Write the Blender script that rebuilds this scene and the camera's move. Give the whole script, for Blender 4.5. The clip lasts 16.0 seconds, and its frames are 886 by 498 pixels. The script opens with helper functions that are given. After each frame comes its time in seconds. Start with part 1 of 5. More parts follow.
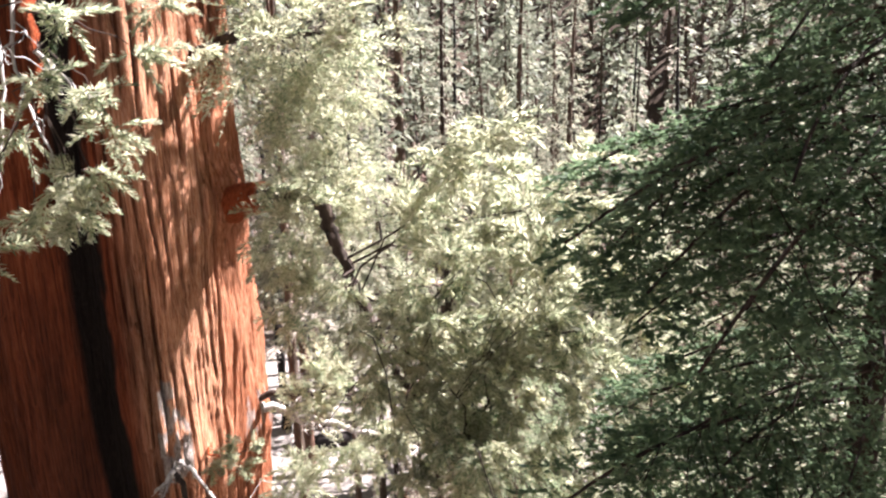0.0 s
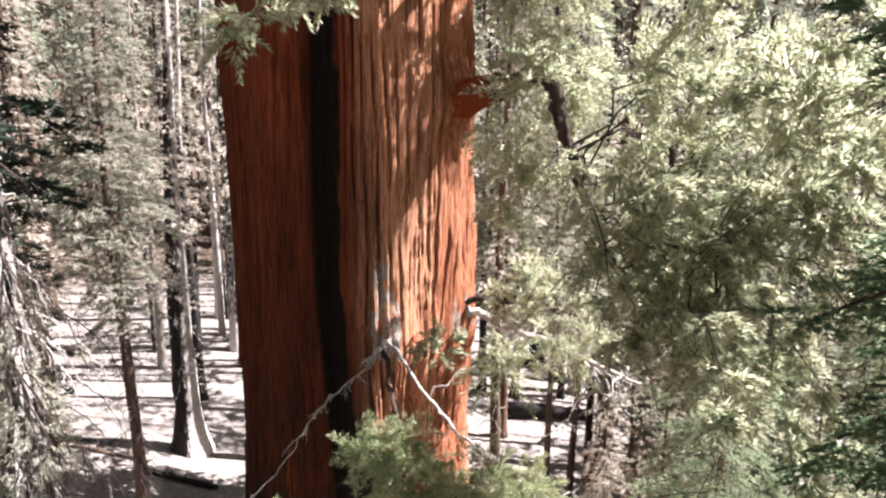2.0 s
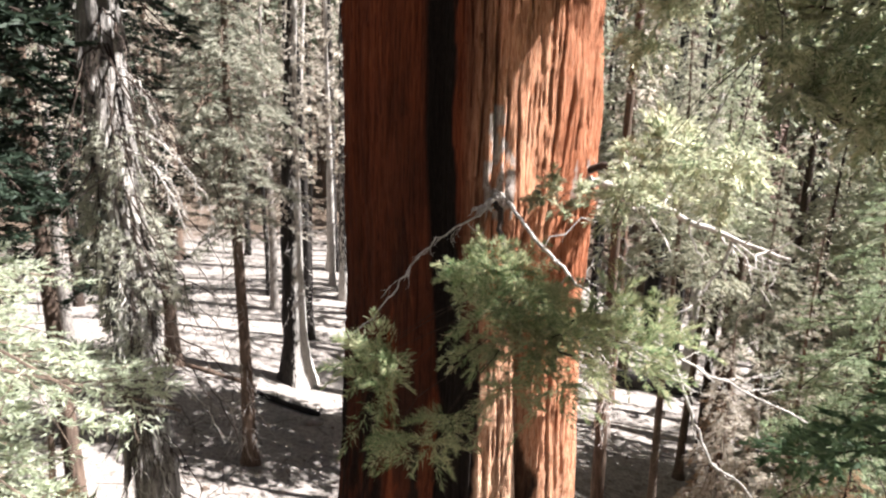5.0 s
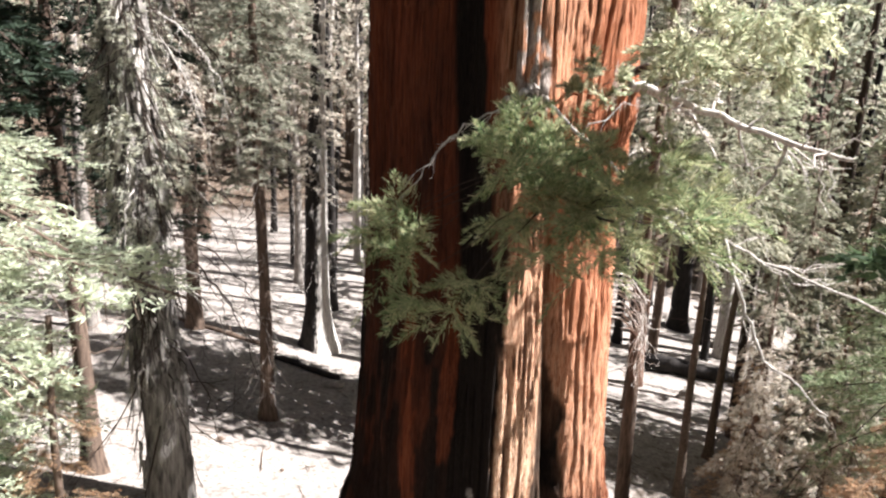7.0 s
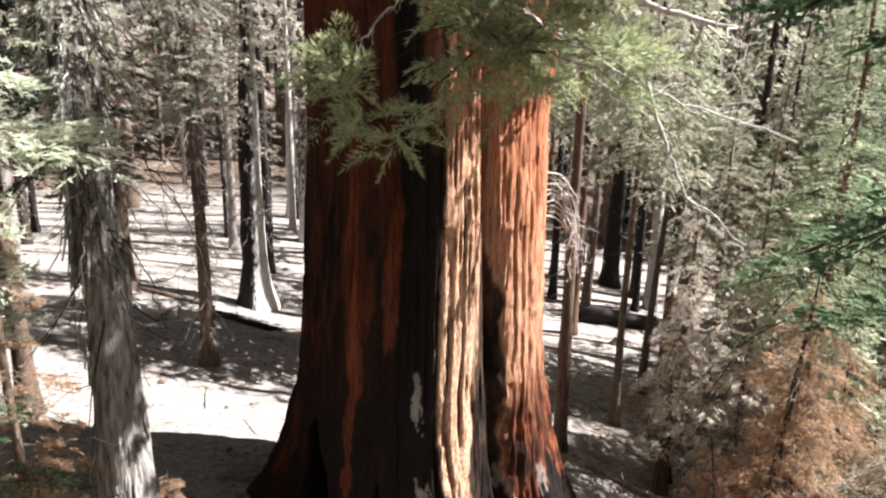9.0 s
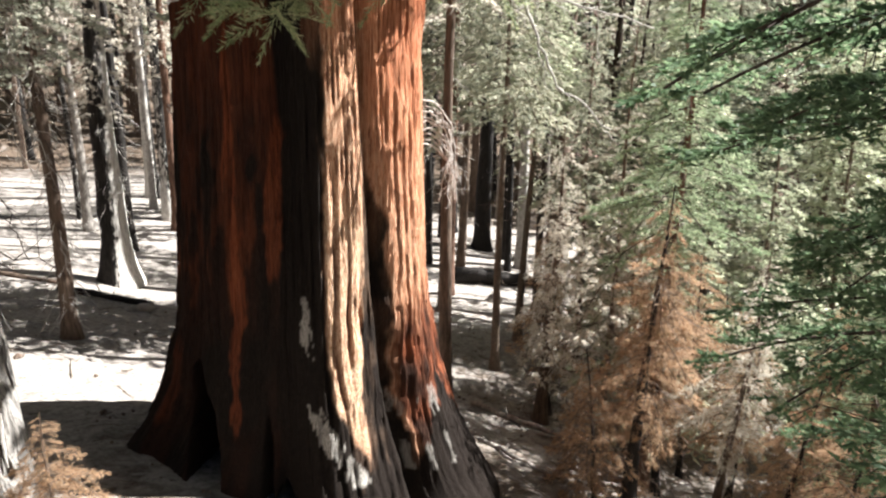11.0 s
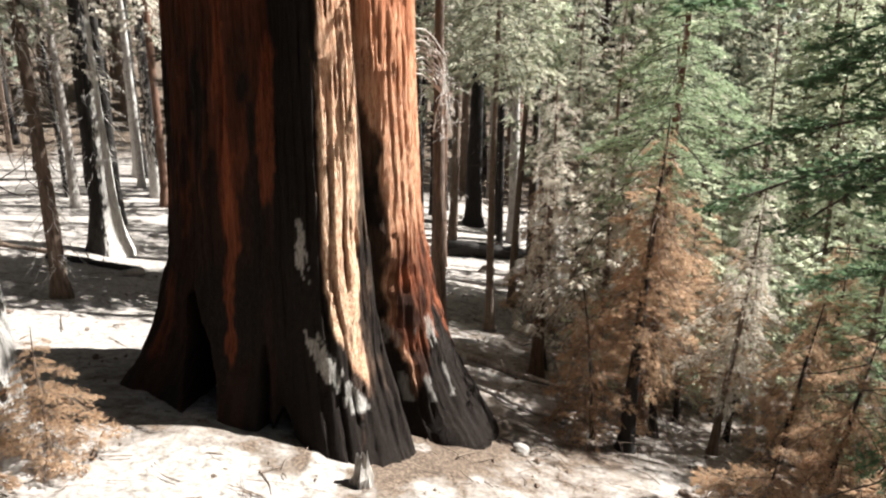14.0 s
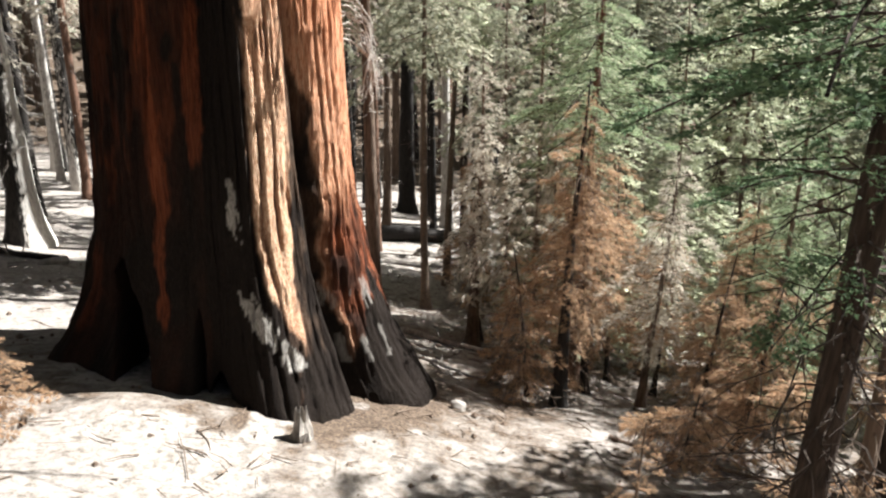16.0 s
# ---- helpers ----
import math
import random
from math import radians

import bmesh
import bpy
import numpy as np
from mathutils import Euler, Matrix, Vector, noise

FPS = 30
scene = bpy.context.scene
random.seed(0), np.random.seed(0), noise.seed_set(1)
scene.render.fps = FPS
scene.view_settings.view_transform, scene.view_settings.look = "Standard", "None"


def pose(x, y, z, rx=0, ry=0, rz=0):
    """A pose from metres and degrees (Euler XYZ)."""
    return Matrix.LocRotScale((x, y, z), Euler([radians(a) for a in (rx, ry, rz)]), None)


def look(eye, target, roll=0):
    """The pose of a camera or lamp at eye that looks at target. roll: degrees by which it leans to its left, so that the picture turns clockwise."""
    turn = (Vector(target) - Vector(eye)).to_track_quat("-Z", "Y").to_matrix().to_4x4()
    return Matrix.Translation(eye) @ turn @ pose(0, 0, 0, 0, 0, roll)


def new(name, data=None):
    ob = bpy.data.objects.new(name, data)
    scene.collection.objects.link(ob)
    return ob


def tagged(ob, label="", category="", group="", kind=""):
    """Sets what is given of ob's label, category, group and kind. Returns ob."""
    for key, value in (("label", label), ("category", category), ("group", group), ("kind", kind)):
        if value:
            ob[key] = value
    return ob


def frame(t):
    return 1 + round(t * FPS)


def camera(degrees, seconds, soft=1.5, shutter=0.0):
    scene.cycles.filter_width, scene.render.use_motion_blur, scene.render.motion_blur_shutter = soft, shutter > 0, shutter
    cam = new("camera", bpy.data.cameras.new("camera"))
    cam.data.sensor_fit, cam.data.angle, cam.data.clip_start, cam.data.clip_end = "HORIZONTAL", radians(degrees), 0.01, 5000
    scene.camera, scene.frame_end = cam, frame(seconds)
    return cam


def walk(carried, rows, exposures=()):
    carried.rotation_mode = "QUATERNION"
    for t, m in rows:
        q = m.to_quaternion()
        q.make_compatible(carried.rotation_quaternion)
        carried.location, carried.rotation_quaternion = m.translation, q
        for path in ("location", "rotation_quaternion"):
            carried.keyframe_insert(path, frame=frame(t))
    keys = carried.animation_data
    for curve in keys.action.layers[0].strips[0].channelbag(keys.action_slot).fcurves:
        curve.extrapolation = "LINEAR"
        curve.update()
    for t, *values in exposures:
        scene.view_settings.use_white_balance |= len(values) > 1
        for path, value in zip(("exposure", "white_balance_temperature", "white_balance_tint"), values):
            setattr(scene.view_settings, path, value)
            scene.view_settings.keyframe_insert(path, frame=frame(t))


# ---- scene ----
cam = camera(64.2, 16.0, soft=2.3)
PATH = [
    (0, (2.466, -14.773, 19.447), (2.991, -12.897, 18.994), -1.6),
    (0.5, (2.349, -14.745, 19.182), (2.575, -12.812, 18.724), -0.4),
    (1, (2.32, -14.793, 18.822), (2.339, -12.847, 18.361), 0.3),
    (1.5, (2.313, -14.779, 18.303), (2.281, -12.833, 17.841), 0.6),
    (2, (2.304, -14.741, 17.788), (2.247, -12.796, 17.322), 0.7),
    (2.5, (2.271, -14.694, 17.34), (2.351, -12.751, 16.872), 0.4),
    (3, (2.263, -14.563, 16.964), (2.095, -12.628, 16.487), 0.8),
    (3.5, (2.233, -14.471, 16.571), (1.955, -12.55, 16.09), 1.3),
    (4, (2.237, -14.383, 16.089), (1.931, -12.467, 15.602), 1.4),
    (4.5, (2.229, -14.363, 15.62), (1.896, -12.454, 15.129), 1.4),
    (7, (2.196, -13.901, 13.421), (1.762, -12.014, 12.923), 2.4),
    (7.5, (2.224, -14.042, 12.974), (1.897, -12.134, 12.474), 2.1),
    (8, (2.33, -14.477, 12.562), (2.005, -12.573, 12.045), 2.1),
    (8.5, (2.35, -14.623, 12.213), (2.037, -12.718, 11.69), 2.0),
    (9, (2.306, -14.704, 11.83), (2.054, -12.792, 11.302), 1.9),
    (9.2, (2.279, -14.752, 11.663), (2.07, -12.835, 11.134), 1.6),
    (11.3, (2.151, -15.224, 10.553), (2.272, -13.309, 9.991), 1.7),
    (11.5, (2.152, -15.278, 10.457), (2.272, -13.363, 9.893), 1.5),
    (12, (2.24, -15.498, 10.189), (2.622, -13.617, 9.627), 0.7),
    (12.5, (2.178, -15.441, 9.92), (2.604, -13.571, 9.352), 0.4),
    (13, (2.069, -15.373, 9.693), (2.221, -13.462, 9.122), 1.0),
    (13.5, (2.06, -15.358, 9.507), (2.2, -13.447, 8.936), 1.0),
    (14, (2.053, -15.376, 9.348), (2.191, -13.466, 8.771), 1.0),
    (14.5, (2.029, -15.464, 9.179), (2.167, -13.555, 8.6), 1.0),
    (15, (2.011, -15.623, 9.045), (2.148, -13.714, 8.464), 1.0),
    (15.5, (2.054, -15.777, 8.901), (2.337, -13.884, 8.319), 0.8),
    (16, (2.079, -15.884, 8.731), (2.397, -13.998, 8.143), 0.7),
]
walk(cam, [(t, look(e, g, r)) for t, e, g, r in PATH], exposures=[(t, e, 6350, 23 if t < 2 else 15 if t < 10 else 9) for t, e in ((0, 2.55), (1, 2.30), (4.5, 2.30), (7, 2.16), (9.2, 2.16), (11.5, 2.44), (12.3, 2.78), (13, 2.52), (14, 2.16), (16, 2.06))])

# ---------------------------------------------------------------- light
SUN_AZ, SUN_EL = radians(10.5), radians(51)
SUN_DIR = Vector((math.cos(SUN_AZ) * math.cos(SUN_EL), math.sin(SUN_AZ) * math.cos(SUN_EL), math.sin(SUN_EL)))
world = bpy.data.worlds.new("sky")
scene.world = world
world.use_nodes = True
wt = world.node_tree
sky = wt.nodes.new("ShaderNodeTexSky")
sky.sky_type, sky.sun_disc = 'NISHITA', False
sky.sun_elevation, sky.sun_rotation = SUN_EL, math.pi / 2 - SUN_AZ
wt.nodes["Background"].inputs[1].default_value = 0.010
wt.links.new(sky.outputs[0], wt.nodes["Background"].inputs[0])
sun = new("sun", bpy.data.lights.new("sun", "SUN"))
sun.data.energy, sun.data.angle, sun.data.color = 5.0, radians(0.53), (1.0, 0.98, 0.93)
sun.matrix_world = look(SUN_DIR * 60, (0, 0, 0))

# ---------------------------------------------------------------- helpers
RNG = np.random.default_rng(7)


def part(name, me, material, parent=None, label="", at=None):
    """Links a mesh as one object, under a thing or under a part."""
    ob = new(name, me)
    if material is not None:
        for m in (material if isinstance(material, (list, tuple)) else (material,)):
            if m.name not in me.materials:
                me.materials.append(m)
    if parent is not None:
        ob.parent = parent
    if at is not None:
        ob.matrix_basis = at
    if label:
        ob["label"] = label
    return ob


def thing(name, x, y, z, label, category, group="", turn=0.0):
    ob = new(name)
    ob.empty_display_size = 0.3
    ob.matrix_basis = pose(x, y, z, 0, 0, turn)
    return tagged(ob, label, category, group)


def np_mesh(name, verts, faces, slots=None, smooth=False):
    """A mesh from arrays; faces: a list of (n, 3) or (n, 4) index arrays."""
    me = bpy.data.meshes.new(name)
    verts = np.asarray(verts, np.float32)
    faces = [f for f in faces if len(f)]
    me.vertices.add(len(verts))
    me.vertices.foreach_set("co", verts.ravel())
    loops = np.concatenate([f.ravel() for f in faces]).astype(np.int32)
    sizes = np.concatenate([np.full(len(f), f.shape[1], np.int32) for f in faces])
    starts = np.concatenate([[0], np.cumsum(sizes)[:-1]]).astype(np.int32)
    me.loops.add(len(loops))
    me.loops.foreach_set("vertex_index", loops)
    me.polygons.add(len(sizes))
    me.polygons.foreach_set("loop_start", starts)
    if slots is not None:
        me.polygons.foreach_set("material_index", np.asarray(slots, np.int32))
    me.update(calc_edges=True)
    me.polygons.foreach_set("use_smooth", np.full(len(sizes), smooth))
    me.validate()
    return me


def unit(v):
    return v / np.maximum(np.linalg.norm(v, axis=-1, keepdims=True), 1e-9)


def value_noise(p, seed=0):
    """Smooth noise from 0 to 1 on points (..., 3)."""
    p = np.asarray(p, float)
    i = np.floor(p).astype(np.int64)
    f = p - i
    f = f * f * (3 - 2 * f)
    out = 0.0
    for dx in (0, 1):
        for dy in (0, 1):
            for dz in (0, 1):
                h = (i[..., 0] + dx) * 374761393 + (i[..., 1] + dy) * 668265263 + (i[..., 2] + dz) * 2147483647 + seed * 144665
                h = (h ^ (h >> 13)) * 1274126177
                h = ((h ^ (h >> 16)) & 0xFFFFFF) / float(0xFFFFFF)
                w = (f[..., 0] if dx else 1 - f[..., 0]) * (f[..., 1] if dy else 1 - f[..., 1]) * (f[..., 2] if dz else 1 - f[..., 2])
                out = out + h * w
    return out


def tube(points, radii, sides=6):
    """One tapered tube along a line: vertices and quads."""
    p = np.asarray(points, float)
    r = np.broadcast_to(np.asarray(radii, float), (len(p),))
    d = unit(np.gradient(p, axis=0))
    ref = np.where(np.abs(d[:, 2:3]) > 0.9, [[1.0, 0, 0]], [[0, 0, 1.0]])
    a = unit(np.cross(d, ref))
    b = np.cross(d, a)
    ang = np.arange(sides) * 2 * np.pi / sides
    v = p[:, None] + r[:, None, None] * (np.cos(ang)[None, :, None] * a[:, None] + np.sin(ang)[None, :, None] * b[:, None])
    k = np.arange(len(p) - 1)[:, None] * sides
    j = np.arange(sides)[None]
    n = (j + 1) % sides
    q = np.stack([k + j, k + n, k + sides + n, k + sides + j], -1).reshape(-1, 4)
    return v.reshape(-1, 3), q


class Bag:
    """Collects wood tubes and leaves, and makes one mesh of them."""

    def __init__(self):
        self.v, self.q, self.slot, self.n = [], [np.zeros((0, 4), int)], [np.zeros(0, int)], 0
        self.t, self.tslot = [np.zeros((0, 3), int)], [np.zeros(0, int)]

    def add(self, v, q, slot=0):
        self.v.append(v)
        self.q.append(q + self.n)
        self.slot.append(np.full(len(q), slot, np.int32))
        self.n += len(v)
        return self

    def wood(self, points, radii, sides=5, slot=0):
        return self.add(*tube(points, radii, sides), slot)

    def leaves(self, base, way, length, width, rng, slot=1):
        """Small pointed blades: base points, directions, lengths."""
        n = len(base)
        if not n:
            return self
        side = unit(np.cross(way, rng.normal(size=(n, 3)))) * (np.asarray(width) / 2).reshape(-1, 1)
        tip = way * np.asarray(length).reshape(-1, 1)
        v = np.stack([base + side, base + tip, base - side], 1).reshape(-1, 3)
        self.v.append(v)
        self.t.append(np.arange(n * 3).reshape(-1, 3) + self.n)
        self.tslot.append(np.full(n, slot, np.int32))
        self.n += len(v)
        return self

    def placed(self, other, m):
        """Adds another bag, moved by the matrix m."""
        m = np.array(m)
        v = np.concatenate(other.v) @ m[:3, :3].T + m[:3, 3]
        self.v.append(v)
        self.q.append(np.concatenate(other.q) + self.n)
        self.slot.append(np.concatenate(other.slot))
        self.t.append(np.concatenate(other.t) + self.n)
        self.tslot.append(np.concatenate(other.tslot))
        self.n += len(v)
        return self

    def mesh(self, name, smooth=False):
        return np_mesh(name, np.concatenate(self.v), [np.concatenate(self.q), np.concatenate(self.t)], np.concatenate(self.slot + self.tslot), smooth)


def bend(a, b, sag=0.0, wob=0.0, n=7, rng=RNG):
    """A line from a to b that sags and wavers."""
    a, b = np.array(a, float), np.array(b, float)
    t = np.linspace(0, 1, n)[:, None]
    p = a + (b - a) * t
    p[:, 2] -= (sag * 4 * t * (1 - t))[:, 0]
    w = rng.normal(size=(n, 3)) * wob
    w[0] = w[-1] = 0
    return p + w


# ---------------------------------------------------------------- materials
def nodes_of(name, rough=0.85):
    m = bpy.data.materials.new(name)
    m.use_nodes = True
    t = m.node_tree
    b = t.nodes["Principled BSDF"]
    b.inputs["Roughness"].default_value = rough
    b.inputs["Specular IOR Level"].default_value = 0.25
    return m, t, b


def noise_node(t, scale, detail=5, stretch=None, rough=0.6, coord="Object"):
    tc = t.nodes.new("ShaderNodeTexCoord")
    n = t.nodes.new("ShaderNodeTexNoise")
    n.inputs["Scale"].default_value = scale
    n.inputs["Detail"].default_value = detail
    n.inputs["Roughness"].default_value = rough
    src = tc.outputs[coord]
    if stretch:
        mp = t.nodes.new("ShaderNodeMapping")
        mp.inputs["Scale"].default_value = stretch
        t.links.new(src, mp.inputs[0])
        src = mp.outputs[0]
    t.links.new(src, n.inputs["Vector"])
    return n.outputs["Fac"]


def ramp(t, fac, stops):
    r = t.nodes.new("ShaderNodeValToRGB")
    e = r.color_ramp.elements
    while len(e) < len(stops):
        e.new(0.5)
    for el, (p, c) in zip(e, stops):
        el.position, el.color = p, (*c, 1)
    t.links.new(fac, r.inputs[0])
    return r.outputs[0]


def mix(t, fac, a, b, how='MIX'):
    n = t.nodes.new("ShaderNodeMix")
    n.data_type, n.blend_type = 'RGBA', how
    for src, sock in ((fac, n.inputs[0]), (a, n.inputs[6]), (b, n.inputs[7])):
        if isinstance(src, (int, float)):
            sock.default_value = src
        elif isinstance(src, tuple):
            sock.default_value = (*src, 1)
        else:
            t.links.new(src, sock)
    return n.outputs[2]


def bump(t, b, height, strength, distance):
    n = t.nodes.new("ShaderNodeBump")
    n.inputs["Strength"].default_value, n.inputs["Distance"].default_value = strength, distance
    t.links.new(height, n.inputs["Height"])
    t.links.new(n.outputs[0], b.inputs["Normal"])


def bark_material(name, dark, light, stretch=(6, 6, 0.9), relief=0.03):
    """Furrowed bark: stretched grain in two colours, fine relief."""
    m, t, b = nodes_of(name, 0.92)
    grain = noise_node(t, 2.2, 6, stretch)
    blot = noise_node(t, 0.7, 3)
    col = ramp(t, grain, [(0.32, dark), (0.62, light)])
    col = mix(t, ramp(t, blot, [(0.35, (0, 0, 0)), (0.75, (0.5, 0.5, 0.5))]), col, tuple(0.6 * a + 0.4 * c + 0.01 for a, c in zip(dark, light)))
    t.links.new(col, b.inputs["Base Color"])
    bump(t, b, grain, 0.9, relief)
    return m


def leaf_material(name, tones, glow=0.3):
    """Needles: tone varies from blade to blade and from bough to bough; light passes through."""
    m, t, b = nodes_of(name, 0.6)
    geo = t.nodes.new("ShaderNodeNewGeometry")
    col = ramp(t, geo.outputs["Random Per Island"], [(i / (len(tones) - 1), c) for i, c in enumerate(tones)])
    big = noise_node(t, 1.7, 3)
    col = mix(t, ramp(t, big, [(0.35, (0, 0, 0)), (0.7, (0.55, 0.55, 0.55))]), col, tones[-1])
    t.links.new(col, b.inputs["Base Color"])
    tr = t.nodes.new("ShaderNodeBsdfTranslucent")
    t.links.new(mix(t, 1.0, col, (1.6, 1.55, 1.55), 'MULTIPLY'), tr.inputs[0])
    ms = t.nodes.new("ShaderNodeMixShader")
    ms.inputs[0].default_value = glow
    t.links.new(b.outputs[0], ms.inputs[1])
    t.links.new(tr.outputs[0], ms.inputs[2])
    t.links.new(ms.outputs[0], t.nodes["Material Output"].inputs["Surface"])
    return m


def sequoia_material():
    m, t, b = nodes_of("sequoia_bark", 0.95)
    b.inputs["Specular IOR Level"].default_value = 0.08

    def attr(n):
        a = t.nodes.new("ShaderNodeAttribute")
        a.attribute_name = n
        return a.outputs["Fac"]
    fibre = noise_node(t, 3.0, 8, (9, 9, 0.35), 0.7)
    fine = noise_node(t, 9.0, 6, (6, 6, 0.7), 0.7)
    blot = noise_node(t, 0.45, 4, (1, 1, 0.35))
    col = ramp(t, fibre, [(0.28, (0.075, 0.020, 0.010)), (0.42, (0.30, 0.098, 0.042)), (0.56, (0.60, 0.25, 0.135)), (0.74, (0.82, 0.52, 0.37))])
    # darker, redder tones that put the shaded side into the bark colour
    red = ramp(t, fibre, [(0.28, (0.065, 0.016, 0.009)), (0.5, (0.28, 0.064, 0.024)), (0.75, (0.46, 0.14, 0.058))])
    col = mix(t, ramp(t, attr("lit_pale"), [(0.06, (0, 0, 0)), (0.30, (1, 1, 1))]), red, col)
    col = mix(t, mix(t, 1.0, ramp(t, blot, [(0.36, (0.35, 0.35, 0.35)), (0.56, (0.95, 0.95, 0.95))]), attr("lit_pale"), 'MULTIPLY'), col, ramp(t, fine, [(0.36, (0.22, 0.09, 0.045)), (0.48, (0.60, 0.36, 0.23)), (0.62, (0.85, 0.66, 0.49))]))
    col = mix(t, 0.6, col, ramp(t, fibre, [(0.33, (0.22, 0.17, 0.15)), (0.45, (1, 1, 1))]), 'MULTIPLY')
    # cracks: redder inner bark, with their shade also darkened into the colour
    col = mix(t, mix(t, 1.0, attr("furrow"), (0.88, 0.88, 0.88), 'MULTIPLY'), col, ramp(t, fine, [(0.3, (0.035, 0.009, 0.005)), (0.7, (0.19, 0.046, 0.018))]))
    # near-black tones for real char and for shade painted onto the bark
    soot_shade = ramp(t, fine, [(0.30, (0.007, 0.0058, 0.0053)), (0.60, (0.022, 0.0165, 0.0138)), (0.80, (0.055, 0.041, 0.033))])
    col = mix(t, attr("char_shade"), col, soot_shade)
    pale = ramp(t, fine, [(0.36, (0.12, 0.105, 0.095)), (0.58, (0.48, 0.45, 0.415))])
    col = mix(t, attr("ash"), col, pale)
    t.links.new(col, b.inputs["Base Color"])
    bump(t, b, fibre, 1.0, 0.09)
    return m


def ground_material():
    m, t, b = nodes_of("forest_floor", 0.97)
    big = noise_node(t, 0.22, 5)
    mid = noise_node(t, 1.6, 6, None, 0.65)
    fine = noise_node(t, 14, 6, None, 0.75)
    speck = noise_node(t, 5.5, 8, None, 0.8)
    dust = ramp(t, speck, [(0.30, (0.05, 0.04, 0.034)), (0.40, (0.13, 0.112, 0.098)), (0.5, (0.24, 0.215, 0.195)), (0.72, (0.34, 0.31, 0.29))])
    litter = ramp(t, fine, [(0.33, (0.022, 0.016, 0.012)), (0.5, (0.075, 0.053, 0.038)), (0.68, (0.18, 0.135, 0.10))])
    f = mix(t, 0.55, big, mid)
    a = t.nodes.new("ShaderNodeAttribute")
    a.attribute_name = "litter"
    s = t.nodes.new("ShaderNodeMath")
    s.operation = 'ADD'
    t.links.new(f, s.inputs[0])
    t.links.new(a.outputs["Fac"], s.inputs[1])
    col = mix(t, ramp(t, s.outputs[0], [(0.50, (0, 0, 0)), (0.66, (1, 1, 1))]), dust, litter)
    t.links.new(col, b.inputs["Base Color"])
    bump(t, b, mix(t, 0.5, fine, mid), 0.9, 0.06)
    return m


M_SEQ = sequoia_material()
M_GROUND = ground_material()
M_GREY = bark_material("grey_bark", (0.07, 0.06, 0.055), (0.34, 0.31, 0.28))
M_BROWN = bark_material("brown_bark", (0.035, 0.024, 0.018), (0.15, 0.105, 0.078))
M_RED = bark_material("red_bark", (0.05, 0.027, 0.019), (0.17, 0.095, 0.065))
M_BLACK = bark_material("charred_bark", (0.005, 0.0045, 0.0045), (0.024, 0.020, 0.018))
M_PALE = bark_material("bleached_wood", (0.16, 0.145, 0.132), (0.54, 0.51, 0.475), (9, 9, 1.5), 0.01)
M_BONE = bark_material("sun_bleached_wood", (0.20, 0.18, 0.165), (0.60, 0.565, 0.53), (9, 9, 1.5), 0.01)
M_TWIG = bark_material("twig_bark", (0.05, 0.037, 0.028), (0.17, 0.125, 0.095), (12, 12, 4), 0.005)
M_DARK = bark_material("dark_bark", (0.014, 0.010, 0.008), (0.060, 0.042, 0.032))
M_NEAR = bark_material("fir_bark", (0.010, 0.007, 0.005), (0.062, 0.040, 0.029), (9, 9, 1.6), 0.06)
M_SHAG = bark_material("shaggy_bark", (0.016, 0.014, 0.013), (0.35, 0.325, 0.30), (5, 5, 0.9), 0.12)


def half_dark():
    """Pale wood on one flank, near-black bark on the other, with a ragged border."""
    m, t, b = nodes_of("half_dark_bark", 0.92)
    grain = noise_node(t, 2.2, 6, (6, 6, 0.9))
    fine = noise_node(t, 5, 4, (2, 2, 0.6))
    tc = t.nodes.new("ShaderNodeTexCoord")
    sep = t.nodes.new("ShaderNodeSeparateXYZ")
    t.links.new(tc.outputs["Object"], sep.inputs[0])
    add = t.nodes.new("ShaderNodeMath")
    add.operation = 'MULTIPLY_ADD'
    t.links.new(fine, add.inputs[0])
    add.inputs[1].default_value = 0.9
    t.links.new(sep.outputs[0], add.inputs[2])
    side = ramp(t, add.outputs[0], [(0.62, (0, 0, 0)), (0.74, (1, 1, 1))])
    col = mix(t, side, ramp(t, grain, [(0.35, (0.008, 0.007, 0.007)), (0.7, (0.04, 0.034, 0.03))]), ramp(t, grain, [(0.3, (0.30, 0.28, 0.26)), (0.6, (0.62, 0.59, 0.55))]))
    t.links.new(col, b.inputs["Base Color"])
    bump(t, b, grain, 0.9, 0.03)
    return m


M_HALF = half_dark()
M_STONE = bark_material("stone", (0.12, 0.11, 0.10), (0.36, 0.33, 0.30), (1, 1, 1), 0.02)
L_SEQ = leaf_material("sequoia_foliage", [(0.042, 0.080, 0.038), (0.16, 0.207, 0.122), (0.35, 0.378, 0.258), (0.475, 0.46, 0.345)], 0.70)
L_TUFT = leaf_material("green_tuft_foliage", [(0.045, 0.092, 0.038), (0.11, 0.18, 0.078), (0.24, 0.315, 0.16), (0.43, 0.40, 0.26)], 0.45)
L_FIR = leaf_material("fir_needles", [(0.022, 0.045, 0.026), (0.055, 0.098, 0.050), (0.150, 0.215, 0.120)], 0.50)
# darker copy of the fir needles: shade put into the colour
L_DUSK = leaf_material("shade_toned_fir_needles", [(0.010, 0.018, 0.012), (0.020, 0.033, 0.021), (0.040, 0.058, 0.038)], 0.25)
L_PALE = leaf_material("pale_fir_needles", [(0.13, 0.17, 0.108), (0.28, 0.315, 0.215), (0.46, 0.47, 0.36)], 0.55)
L_GREY = leaf_material("grey_needles", [(0.22, 0.205, 0.17), (0.40, 0.375, 0.315), (0.55, 0.515, 0.45)], 0.5)
